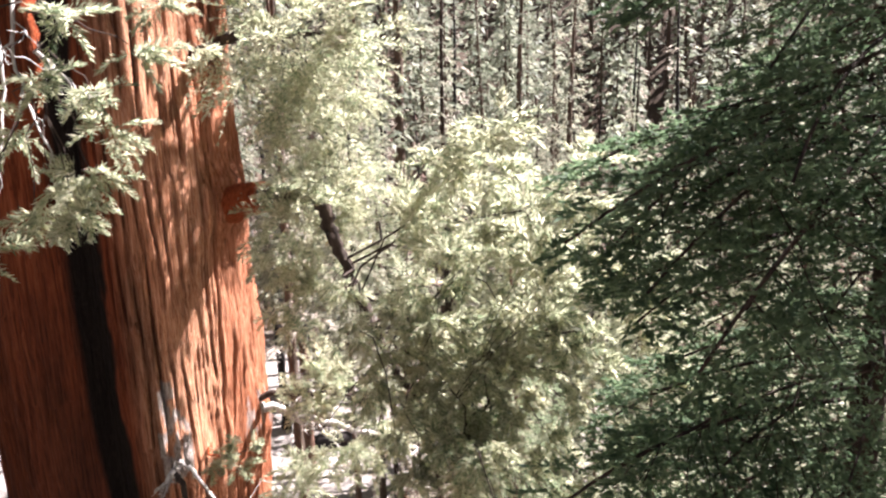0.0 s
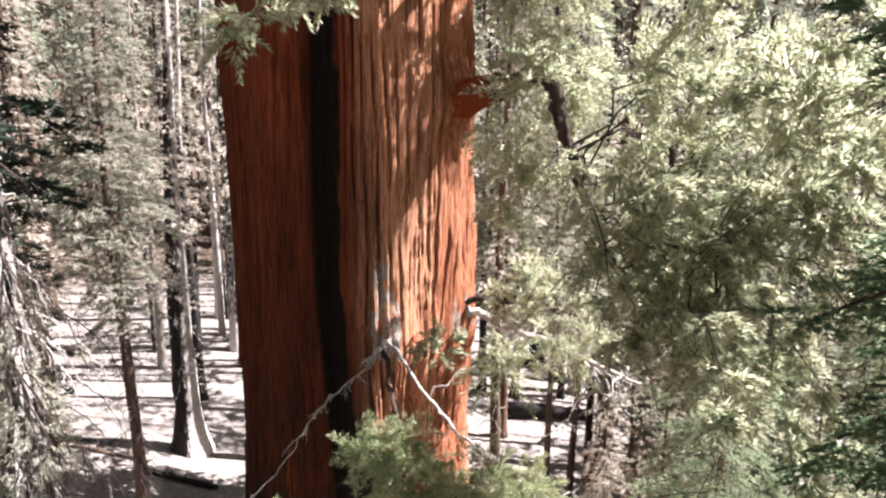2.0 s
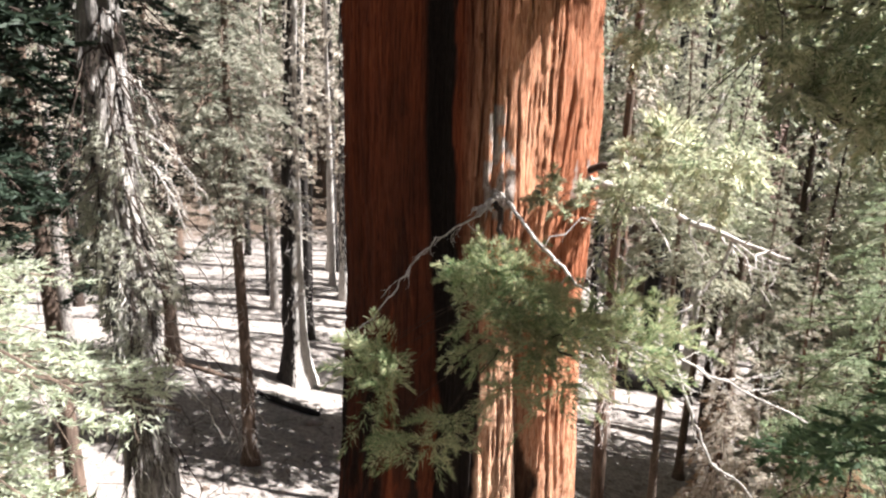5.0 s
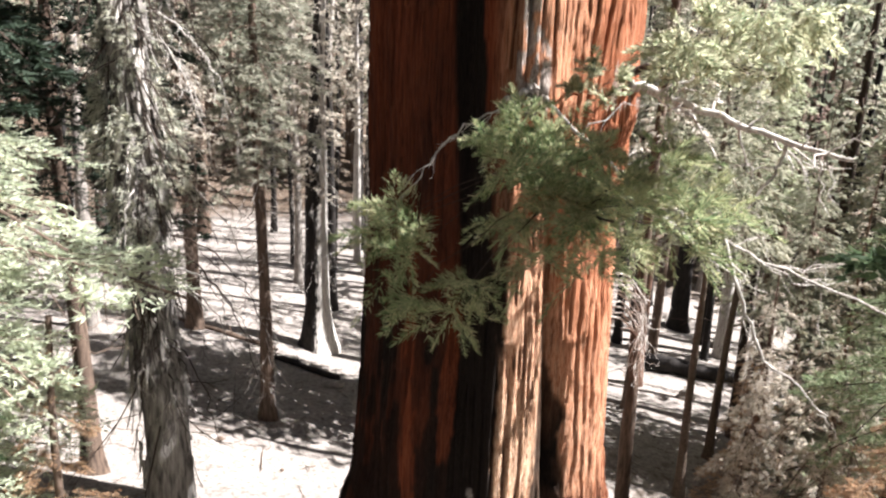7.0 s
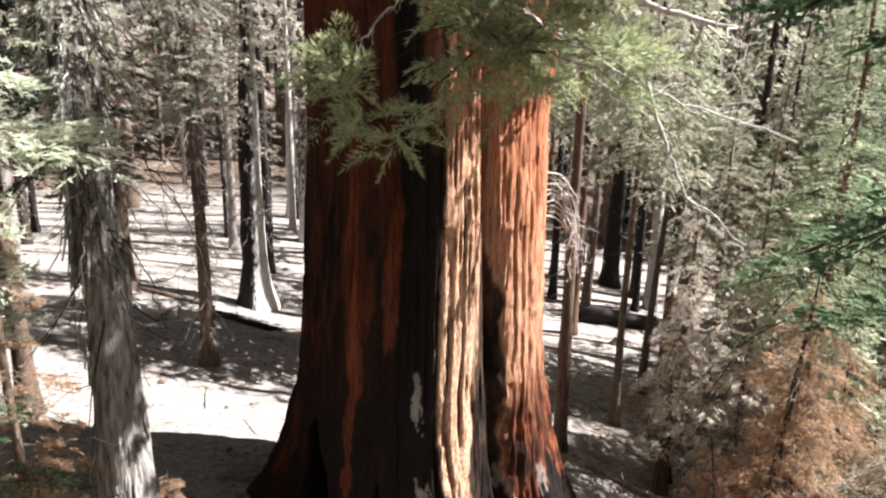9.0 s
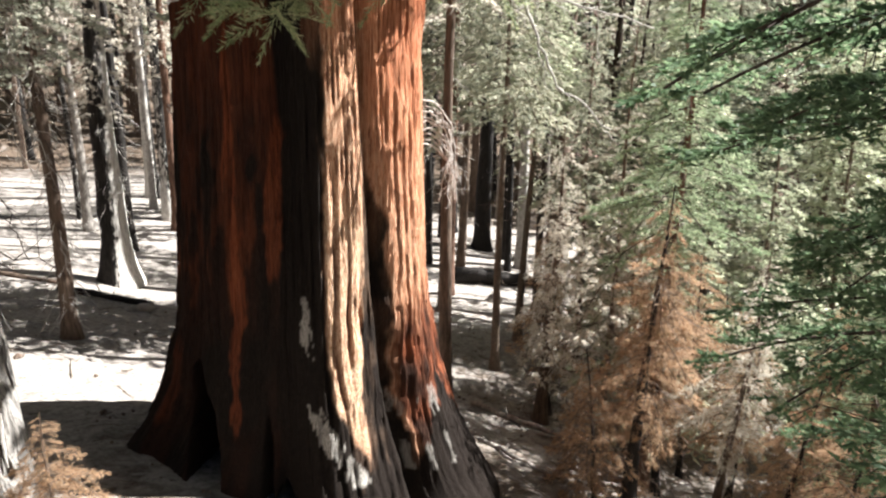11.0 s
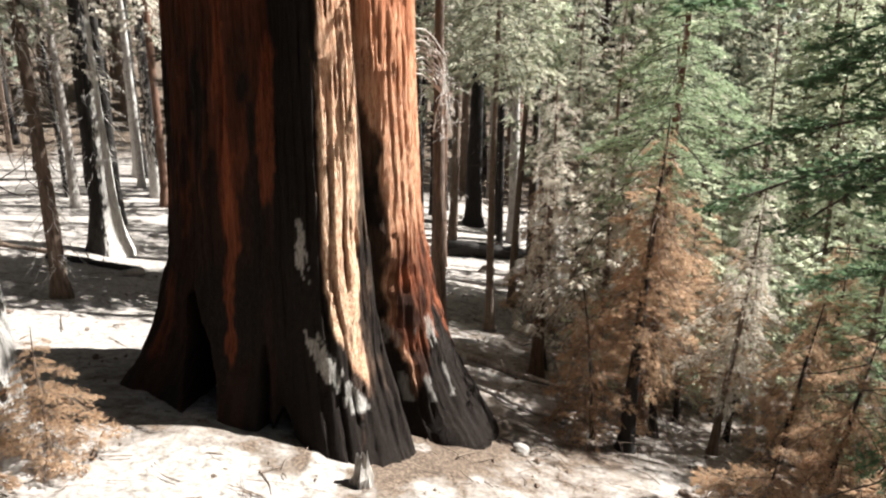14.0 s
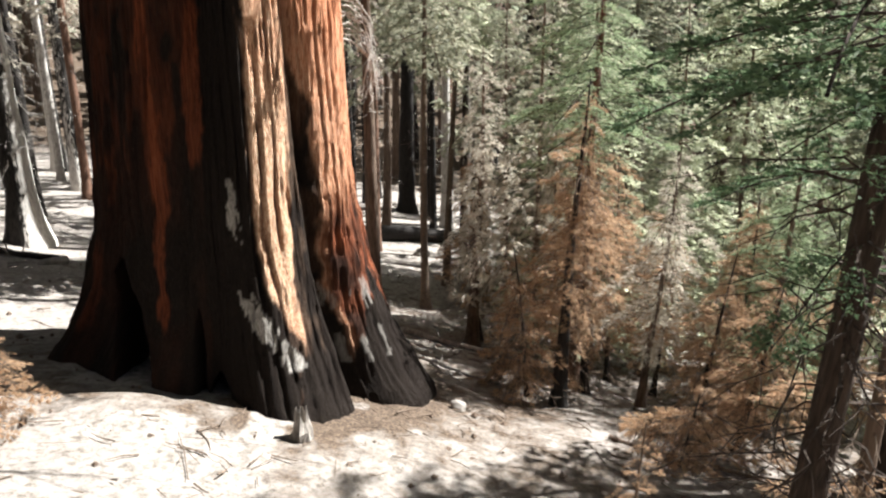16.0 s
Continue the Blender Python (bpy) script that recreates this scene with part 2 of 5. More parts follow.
L_LICHEN = leaf_material("lichen_hung_needles", [(0.19, 0.215, 0.165), (0.37, 0.385, 0.315), (0.56, 0.55, 0.475)], 0.5)
L_GREEN = leaf_material("sunlit_green_needles", [(0.075, 0.125, 0.065), (0.165, 0.228, 0.125), (0.31, 0.36, 0.235)], 0.47)
L_SLIM = leaf_material("dull_green_needles", [(0.06, 0.075, 0.052), (0.17, 0.185, 0.138), (0.39, 0.38, 0.315)], 0.46)
L_MINT = leaf_material("pale_mint_needles", [(0.19, 0.24, 0.165), (0.38, 0.43, 0.32), (0.57, 0.60, 0.48)], 0.55)
L_MIX = leaf_material("grey_green_needles", [(0.085, 0.10, 0.066), (0.20, 0.215, 0.155), (0.39, 0.38, 0.30)], 0.5)
L_DEAD = leaf_material("dead_needles", [(0.11, 0.058, 0.031), (0.25, 0.148, 0.085), (0.45, 0.335, 0.225)], 0.5)
L_WOOD = leaf_material("forest_needles", [(0.07, 0.095, 0.064), (0.155, 0.18, 0.128), (0.27, 0.28, 0.215)], 0.45)
L_ROSE = leaf_material("scorched_needles", [(0.21, 0.14, 0.12), (0.33, 0.235, 0.205), (0.41, 0.325, 0.285)], 0.45)


# ---------------------------------------------------------------- ground
def ground_z(x, y):
    x, y = np.asarray(x, float), np.asarray(y, float)
    z = 0.714 - 0.189 * np.where(x > 0, 40 * np.tanh(x / 40), 15 * np.tanh(x / 15)) - 5.25 * np.tanh(y / 25)
    d = np.hypot(x - 2, y + 2)
    k = np.clip((d - 62) / 130, 0, 1)
    z = z + 75 * k * k * (3 - 2 * k)
    z = z + 0.6 * np.exp(-((x + 0.6) ** 2 + (y + 1.4) ** 2) / 30.0)
    p = np.stack([x, y, np.zeros_like(x)], -1)
    z = z + 0.5 * (value_noise(p * 0.11, 3) - 0.5) * np.clip(d / 12, 0.2, 2) + 0.16 * (value_noise(p * 0.6, 4) - 0.5)
    return z


def gz(x, y):
    return float(ground_z(np.array([x]), np.array([y]))[0])


def build_ground():
    n = 230
    u = np.linspace(-1, 1, n)
    g = 12 * u + 1988 * np.sign(u) * np.abs(u) ** 7
    x, y = np.meshgrid(g + 2, g, indexing="ij")
    z = ground_z(x, y)
    near = np.hypot(x, y) < 25
    p = np.stack([x, y, np.zeros_like(x)], -1)
    z = z + np.where(near, 0.09 * (value_noise(p * 2.3, 5) - 0.5) + 0.05 * (value_noise(p * 6, 6) - 0.5), 0)
    r = np.hypot(x, y)
    lit = 0.20 * np.exp(-((r - 4.0) / 1.2) ** 2) * (value_noise(p * 1.1, 8) > 0.35)
    lit = lit + 0.05 * np.clip((x - 2.5) / 4, 0, 1) * np.clip((14 - y) / 8, 0, 1)
    lit = lit + 0.40 * np.clip((np.hypot(x, y) - 48) / 16, 0, 1)
    lit = lit - 0.10 * np.clip((2 - x) / 3, 0, 1) - 0.08 * np.clip((y - 14) / 6, 0, 1)
    i = np.arange(n - 1)[:, None] * n + np.arange(n - 1)[None]
    q = np.stack([i, i + n, i + n + 1, i + 1], -1).reshape(-1, 4)
    me = np_mesh("ground", np.stack([x, y, z], -1).reshape(-1, 3), [q], smooth=True)
    me.attributes.new("litter", 'FLOAT', 'POINT').data.foreach_set("value", lit.ravel().astype(np.float32))
    tagged(part("ground", me, M_GROUND), "pale dusty forest floor with dark needle litter", "ground", kind="structure")


build_ground()


# ---------------------------------------------------------------- the giant sequoia
def bell(x, c, w):
    return np.exp(-((x - c) / w) ** 2)


def sequoia_radius(phi, z):
    """Radius by the angle from the open side (degrees, to the right) and the height."""
    shaft = np.interp(z, [4, 6.4, 9, 11, 14, 18, 24, 34], [2.62, 2.55, 2.42, 2.36, 2.42, 2.42, 2.3, 1.9])
    flare = np.interp(z, [-3, 0.4, 1.2, 1.7, 2.2, 2.9, 3.7, 4.8, 6.0], [1.7, 1.5, 1.22, 1.02, 0.80, 0.50, 0.26, 0.09, 0.0])
    side = np.abs(np.sin(np.radians(phi))) ** 1.4
    r = shaft + flare * np.where(np.abs(phi) < 90, 0.42 + 0.58 * side, 1.0)
    drift = 0.8 * (z - 5)
    low = np.clip((5.2 - z) / 4.0, 0, 1) ** 1.3
    # long flutes of the shaft
    r = r - 0.40 * bell(phi, 2 - drift, 7) * np.clip((z - 6.5) / 3, 0, 1) * np.clip((24 - z) / 6, 0, 1)
    r = r + np.interp(z, [1, 3, 5.5, 8, 11, 13, 20], [0.55, 0.70, 0.62, 0.50, 0.36, 0.30, 0.28]) * np.where(phi < 15, bell(phi, 15, 13), bell(phi, 15, 20))
    r = r + 0.12 * bell(phi, 62, 13) + 0.10 * bell(phi, -32, 14) + 0.1 * bell(phi, -70, 16)
    cleft = np.interp(z, [2, 5, 8, 12.5], [47, 42, 37.5, 33.5])
    r = r - (0.46 * bell(phi, cleft, 4.2) + 0.16 * bell(phi, cleft + 2, 9)) * np.clip((13 - z) / 1.6, 0, 1)
    r = r - 0.10 * bell(phi, -48, 7) - 0.07 * bell(phi, -14, 4)
    # roots at the foot
    r = r + low * (0.25 * bell(phi, 24, 14) + 0.22 * bell(phi, 74, 16) + 0.42 * bell(phi, -68, 13) + 0.35 * bell(phi, -14, 8) + 0.5 * bell(phi, 140, 25) + 0.5 * bell(phi, -130, 25))
    r = r - low * (0.45 * bell(phi, 49, 7) + 0.30 * bell(phi, -1, 3.5))
    # swelling round the limbs
    r = r + 0.28 * bell(phi, 22, 6) * bell(z, 13.1, 0.55) + 0.22 * bell(phi, 70, 12) * bell(z, 12.9, 0.8) + 0.25 * bell(phi, 55, 10) * bell(z, 17.5, 0.6)
    return r


def plates(u, z, seed):
    """Bark plates: narrow cracks between long strips, each strip at its own height. u and z in strips."""
    k = np.floor(u)
    f = np.abs(u - k - 0.5) * 2
    row = np.floor(z + 7.31 * np.sin(k * 12.9898 + seed))
    h = np.modf(np.abs(np.sin(k * 78.233 + row * 37.719 + seed) * 43758.5453))[0]
    return np.clip((f - 0.62) / 0.38, 0, 1) ** 1.5, h


def build_sequoia():
    tree = thing("giant_sequoia", 0, 0, gz(0, 0), "giant sequoia with furrowed orange bark and fire-blackened hollow foot", "tree")
    base = gz(0, 0)
    front = np.linspace(-112, 118, 380)
    phi = np.concatenate([front, np.linspace(122, 244, 34)])
    zz = np.concatenate([np.linspace(-0.8, 20, 320), np.linspace(20.12, 33, 60)])
    P, Z = np.meshgrid(phi, zz, indexing="ij")
    Pw = np.where(P > 180, P - 360, P)
    R = sequoia_radius(Pw, Z)
    a = np.radians(P)
    # bark ridges: long plates that split and join
    cyl = np.stack([np.sin(a) * 2.45, np.cos(a) * 2.45, Z], -1)
    arc = np.where(P > 180, P - 360, P) * math.pi / 180 * 2.45
    w1 = 1.5 * value_noise(cyl * (1.3, 1.3, 0.16), 11) + 0.36 * value_noise(cyl * (2.6, 2.6, 0.6), 12) + 0.09 * value_noise(cyl * (6, 6, 1.6), 16) + 0.06 * value_noise(cyl * (12, 12, 5), 37)
    k1 = np.clip((value_noise(cyl * (3.0, 3.0, 0.9), 18) - 0.28) * 2.6, 0.03, 1.3)
    k2 = np.clip((value_noise(cyl * (5.0, 5.0, 1.7), 19) - 0.30) * 2.8, 0.0, 1.3)
    c1, h1 = plates(arc / 0.19 + w1 * 1.6, Z / 1.6, 1.7)
    c2, h2 = plates(arc / 0.08 + w1 * 2.9 + 1.2 * value_noise(cyl * (2, 2, 0.5), 17) + 5, Z / 0.7, 4.1)
    n3 = value_noise(cyl * (15, 15, 1.5), 14)
    calm = 1 - np.interp(Z, [6, 8.5], [0.62, 0.5]) * np.clip((14 - Pw) / 3, 0, 1) * np.clip((Pw + 95) / 10, 0, 1)
    over = Z - ground_z(np.sin(a) * 3.4, -np.cos(a) * 3.4)
    toe = 0.5 + 0.9 * value_noise(cyl * (0.9, 0.9, 0.15), 28)
    R = R + 0.22 * toe * np.exp(-np.clip(over, 0, 9) / 0.55) - 0.05 * np.clip((0.15 - over) / 0.5, 0, 1)
    calm = calm * np.interp(over, [0.2, 1.8], [0.40, 1.0])
    R = R + (0.20 * (value_noise(cyl * (1.1, 1.1, 0.9), 29) - 0.5) + 0.10 * (value_noise(cyl * (3.0, 3.0, 1.8), 40) - 0.5) + 0.05 * (value_noise(cyl * (7, 7, 4), 42) - 0.5)) * np.clip((6.5 - Z) / 2, 0, 1)
    R = R - np.interp(Z, [8, 12], [0.17, 0.13]) * calm * c1 * k1 - np.interp(Z, [8, 12], [0.10, 0.08]) * calm * c2 * k2 + 0.055 * h1 + 0.03 * h2 + 0.035 * (n3 - 0.5)
    R = R + 0.16 * (value_noise(cyl * (0.8, 0.8, 0.2), 15) - 0.5) + np.clip((Pw - 8) / 8, 0.3, 1) * (0.15 * (value_noise(cyl * (2.1, 2.1, 0.55), 38) - 0.5) + 0.08 * (value_noise(cyl * (4.5, 4.5, 1.6), 39) - 0.5)) * np.clip((Z - 7) / 4, 0.3, 1)
    V = np.stack([np.sin(a) * R, -np.cos(a) * R, Z - base], -1)
    # hollow burnt into the foot, a cleft and a small den beside it
    front_side = np.cos(a) > 0.1
    dig = np.zeros_like(Z)
    for xc, lean, half, top, tall, deep in ((-1.72, -0.10, 0.36, 4.45, 1.5, 2.0), (-0.42, -0.02, 0.15, 3.7, 2.4, 0.5), (-0.10, 0.0, 0.30, 2.35, 0.9, 0.9)):
        hw = half * np.clip((top - Z) / tall, 0, 1) ** 0.42
        edge_w = 0.05 * (value_noise(cyl * (3, 3, 3), 41) - 0.5)
        m = np.clip((hw + edge_w - np.abs(V[..., 0] - xc - lean * (Z - 2.5))) / 0.10, 0, 1) * (Z < top) * front_side
        dig = np.maximum(dig, m)
        V[..., 1] += m * deep
    nz, na = len(zz), len(phi)
    i = np.arange(na)[:, None] * nz + np.arange(nz - 1)[None]
    j = ((np.arange(na) + 1) % na)[:, None] * nz + np.arange(nz - 1)[None]
    q = np.stack([i, j, j + 1, i + 1], -1).reshape(-1, 4)
    me = np_mesh("trunk", V.reshape(-1, 3), [q], smooth=True)
    # fire scars with ragged outlines, and shade darkened in through the same mask
    rag = value_noise(cyl * (2.2, 2.2, 0.5), 21) + 0.6 * value_noise(cyl * (6, 6, 1.3), 22) + 0.3 * value_noise(cyl * (14, 14, 4), 24) - 0.95
    jag = 3.0 * (value_noise(cyl * (9, 9, 2.2), 25) - 0.5) + 1.6 * (value_noise(cyl * (22, 22, 6), 26) - 0.5)
    P2 = Pw + jag
    strip_l = np.interp(Z, [2.9, 3.4, 4.24, 5.5, 7.5, 9.4, 13.7, 15.4, 18], [26, 22.4, 16.5, 14, 15, 16, 16, 19, 14])
    strip_r = np.interp(Z, [2.9, 3.4, 3.8, 4.9, 6.5, 8.0, 9.4], [24, 25, 25.2, 25.7, 27.8, 30.0, 31.0])
    seam_r = np.interp(Z, [1.5, 3.4, 4.5, 5.7, 7.4, 8.5, 9.4, 12.6], [58, 50, 49.5, 49.3, 46.8, 39, 36.5, 34.0])
    c = np.clip((2.5 + 2.2 * rag + 0.8 * bell(Pw, 26, 14) + 1.0 * bell(Pw, 70, 20) - Z) * 2.0, 0, 1)                                       # foot all round
    c = np.maximum(c, np.clip((P2 - strip_r) / 1.2, 0, 1) * np.clip((seam_r - P2) / 1.5, 0, 1) * np.clip((12.6 + 0.8 * rag - Z) / 0.8, 0, 1) * np.clip(1.0 + 0.5 * rag, 0.86, 1))
    # mottled shade on the right flank, put into the bark colour
    c = np.maximum(c, np.clip((P2 - seam_r) / 2, 0, 1) * np.clip((6.3 + 2.4 * rag - Z) / 1.8, 0, 1) * np.clip(0.66 + 1.0 * (value_noise(cyl * (5, 5, 2.2), 27) - 0.5), 0.3, 0.93))
    c = np.maximum(c, np.clip((strip_l - P2) / 1.5, 0, 1) * np.clip((Pw - np.interp(Z, [5, 8, 14, 18], [-9, -7, -16, -17])) / 5, 0, 1) * np.clip((26 - Z) / 4, 0, 1) * np.clip((np.interp(Z, [5, 8, 14, 18], [24, 17.5, 4, 4]) - P2) / 3, 0, 1))
    # left side: scorched low down, higher up its shade is darkened into the colour
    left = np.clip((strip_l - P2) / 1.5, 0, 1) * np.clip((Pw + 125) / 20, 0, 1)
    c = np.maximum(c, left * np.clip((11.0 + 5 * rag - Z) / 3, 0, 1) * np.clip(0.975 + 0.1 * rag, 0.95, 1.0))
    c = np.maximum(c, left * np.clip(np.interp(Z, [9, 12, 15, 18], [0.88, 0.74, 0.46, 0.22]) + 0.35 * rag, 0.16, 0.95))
    streak = np.maximum(bell(P2, np.interp(Z, [4.3, 6.5, 8.5, 12], [-22, -21, -23.5, -25]), 1.9) * np.clip((Z - 3.0) * 1.5, 0, 1) * np.clip((12 - Z) / 3, 0, 1),
                        bell(P2, -5.5, 3.2) * np.clip((Z - 6.3 + jag * 0.15) * 2, 0, 1) * np.clip((9.6 - Z) * 1.2, 0, 1))
    streak = np.maximum(streak, 0.32 * bell(P2, -60, 5) * np.clip((5.2 - Z) * 1.5, 0, 1) * np.clip((Z - 2.5) * 2, 0, 1))
    c = c * (1 - np.clip(streak * 1.8 - 0.35, 0, 0.44))
    c = np.maximum(c, dig)
    me.attributes.new("char_shade", 'FLOAT', 'POINT').data.foreach_set("value", np.clip(c, 0, 1).ravel().astype(np.float32))
    chip = value_noise(cyl * (11, 11, 1.8), 31) + 0.6 * value_noise(cyl * (20, 20, 5), 32)
    s1 = (np.abs(P2 - 7.0 - 1.6 * (5.6 - Z)) < 1.6) & (np.abs(Z - 5.55) < 0.62)
    s2 = (np.abs(P2 - 10 - 9.0 * (3.9 - Z)) < 3.0) & (Z > 2.55) & (Z < 4.05)
    s3 = (np.abs(P2 - 52) < 12) & (Z > 1.9) & (Z < 3.7)
    ash = np.where(s1 | s2, chip > 0.72, 0) * 0.9 + np.where(s3, chip > 1.0, 0) * 0.5 + np.where((np.abs(P2 - 19) < 4.5) & (np.abs(Z - 13.7) < 0.95), chip > 0.74, 0) * 0.85 + np.where((np.abs(P2 - 64) < 8) & (np.abs(Z - 13.2) < 0.45), chip > 0.9, 0) * 0.7
    # paler low down, with the sunny side's brightness and shaded left put into colour
    me.attributes.new("lit_pale", 'FLOAT', 'POINT').data.foreach_set("value", (np.clip(0.5 + (10.0 - Z + 2 * rag) / 5, 0.36, 1) * (1 - 0.85 * np.clip((P2 - seam_r) / 2, 0, 1) * np.clip((6.5 + 2 * rag - Z) / 1.8, 0, 1)) * np.clip((Pw - 4) / 10, 0.05, 1) * (1 - 0.5 * np.clip((Pw - 40) / 8, 0, 1))).ravel().astype(np.float32))
    # crack mask for that darkened colour; the relief is cut separately
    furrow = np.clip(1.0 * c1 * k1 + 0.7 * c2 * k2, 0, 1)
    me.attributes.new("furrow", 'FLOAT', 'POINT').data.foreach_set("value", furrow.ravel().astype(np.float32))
    me.attributes.new("ash", 'FLOAT', 'POINT').data.foreach_set("value", np.clip(ash, 0, 1).ravel().astype(np.float32))
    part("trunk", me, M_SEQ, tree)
    return tree, base


SEQUOIA, SEQ_Z = build_sequoia()


def cord_clump(bag, c, size, rng, n=26, leaf=(0.10, 0.019), up=0.35, per=13, slot=1, axis=None):
    """A tuft of feathery cord-like sprays: each a curved axis with leaflets that lean forward and shorten to the tip."""
    lobes = 11
    m = n * per // lobes
    d = unit(rng.normal(size=(lobes, 3)) * (1, 1, 0.6) + (0, 0, up) + (0 if axis is None else np.asarray(axis) * 0.9))
    start = c + d * (size * rng.uniform(-0.15, 0.45, lobes))[:, None]
    start[:, 2] -= 0.10 * size
    ln = size * rng.uniform(0.65, 1.25, lobes)
    flat = unit(np.cross(d, rng.normal(size=(lobes, 3)) * (0.5, 0.5, 1.2)))
    t = rng.uniform(0, 1, (lobes, m))
    sign = np.where(rng.uniform(size=(lobes, m)) > 0.5, 1.0, -1.0)
    base = start[:, None] + d[:, None] * (t * ln[:, None])[..., None]
    base[..., 2] -= 0.28 * ln[:, None] * t ** 2
    way = unit(d[:, None] * 0.85 + flat[:, None] * (sign * (0.95 - 0.55 * t))[..., None] + rng.normal(size=(lobes, m, 3)) * 0.26)
    base = base + way * (rng.uniform(0, 0.30, (lobes, m)) * (1 - t) ** 0.7 * ln[:, None])[..., None]
    k = (1.25 - 0.5 * t).ravel()
    m = lobes * m
    bag.leaves(base.reshape(-1, 3), way.reshape(-1, 3), leaf[0] * k * rng.uniform(0.7, 1.4, m), leaf[1] * rng.uniform(0.7, 1.2, m), rng, slot)


def foliage_limb(name, points, r0, r1, clumps, label, rng, wood, leafmat, size=0.42, n=34, per=22, leaf=(0.078, 0.022), hang=0.0, side_r=0.025, up=0.35, sprays=(), along=0.45):
    """A limb with its own side shoots and tufts; the limb and its foliage are parts of the sequoia."""
    pts = np.array(points, float)
    t = np.linspace(0, 1, len(pts))
    tt = np.linspace(0, 1, 6 * len(pts))
    line = np.stack([np.interp(tt, t, pts[:, k]) for k in range(3)], -1)
    for _ in range(3):
        line[1:-1] = (line[:-2] + 2 * line[1:-1] + line[2:]) / 4
    line[1:-1] += rng.normal(size=(len(line) - 2, 3)) * 0.025
    off = np.array([0, 0, -SEQ_Z])
    wood_bag, leaf_bag, shoot_bag = Bag(), Bag(), Bag()
    wood_bag.wood(line + off, r0 + (r1 - r0) * tt, 8)
    for c in clumps:
        c = np.array(c, float)
        k = int(np.argmin(np.linalg.norm(line - c, axis=1)))
        k = max(0, k - 3)
        shoot = bend(line[k], c, -0.06 + hang, 0.035, 6, rng)
        shoot_bag.wood(shoot + off, np.linspace(side_r * 0.45, 0.003, 6), 3)
        ax = unit(c - line[k])
        cord_clump(leaf_bag, c + off, size * rng.uniform(0.75, 1.25), rng, n, leaf, up, per, 0, ax)
    for c in sprays:
        c = np.array(c, float)
        k = rng.integers(int(along * len(line)), len(line) - 1)
        far = np.linalg.norm(c - line[k])
        path = bend(line[k], c, -0.10 * far, 0.03 * far, 9, rng)
        path[:, 2] -= 0.16 * far * np.linspace(0, 1, 9) ** 3
        shoot_bag.wood(path + off, np.linspace(0.022, 0.004, 9), 4)
        ax = unit(path[-1] - path[-3])
        for f in np.linspace(0.36, 1.0, max(4, int(far / 0.42))):
            q = np.array([np.interp(f, np.linspace(0, 1, 9), path[:, j]) for j in range(3)])
            q = q + rng.normal(size=3) * (0.13, 0.13, 0.05)
            cord_clump(leaf_bag, q + off, size * (0.85 - 0.3 * f) * rng.uniform(0.8, 1.25), rng, n, leaf, 0.0, int(per * 0.8), 0, ax)
    limb = part(name, wood_bag.mesh(name, True), wood, SEQUOIA, label)
    tagged(part("foliage", leaf_bag.mesh("foliage"), leafmat, limb, "pale green cord-like sprays"), kind="stuff")
    tagged(part("shoot_tangle", shoot_bag.mesh("shoot_tangle"), M_DARK, limb), kind="stuff")
    return limb


def cloud(rng, n, lo, hi):
    """n points in a box, drawn towards its middle and kept apart."""
    out = []
    lo, hi = np.array(lo, float), np.array(hi, float)
    while len(out) < n:
        d = unit(rng.normal(size=3)) * rng.uniform(0, 1) ** (1 / 2.2)
        out.append((lo + hi) / 2 + d * (hi - lo) / 2)
    return out


def dead_branch(parent, points, r0, r1, rng, forks=5, fork_len=0.6, label="bleached dead branch", droop=0.2, off=(0, 0, 0), mat=None, name="dead_branch"):
    """A bare branch with crooked side twigs."""
    pts = np.array(points, float)
    t = np.linspace(0, 1, len(pts))
    tt = np.linspace(0, 1, 5 * len(pts))
    line = np.stack([np.interp(tt, t, pts[:, k]) for k in range(3)], -1)
    for _ in range(2):
        line[1:-1] = (line[:-2] + 2 * line[1:-1] + line[2:]) / 4
    line[1:-1] += rng.normal(size=(len(line) - 2, 3)) * 0.02
    off = np.array(off, float)
    bag = Bag()
    bag.wood(line + off, r0 + (r1 - r0) * tt, 7)
    d = unit(np.gradient(line, axis=0))
    for _ in range(forks):
        k = rng.integers(len(line) // 4, len(line) - 1)
        w = unit(d[k] * 0.8 + rng.normal(size=3) * 0.7 + (0, 0, -droop))
        ln = fork_len * rng.uniform(0.4, 1.2)
        p = bend(line[k], line[k] + w * ln, rng.uniform(-0.1, 0.15) * ln, 0.05 * ln, 6, rng)
        rr = (r0 + (r1 - r0) * tt[k]) * 0.5
        bag.wood(p + off, np.linspace(rr, 0.004, 6), 4)
        for _ in range(2):
            m = rng.integers(2, 5)
            w2 = unit(w + rng.normal(size=3) * 0.7 + (0, 0, -droop))
            bag.wood(bend(p[m], p[m] + w2 * ln * 0.4, 0.02, 0.02 * ln, 4, rng) + off, np.linspace(rr * 0.5, 0.003, 4), 3)
    return part(name, bag.mesh(name, True), mat or M_PALE, parent, label)


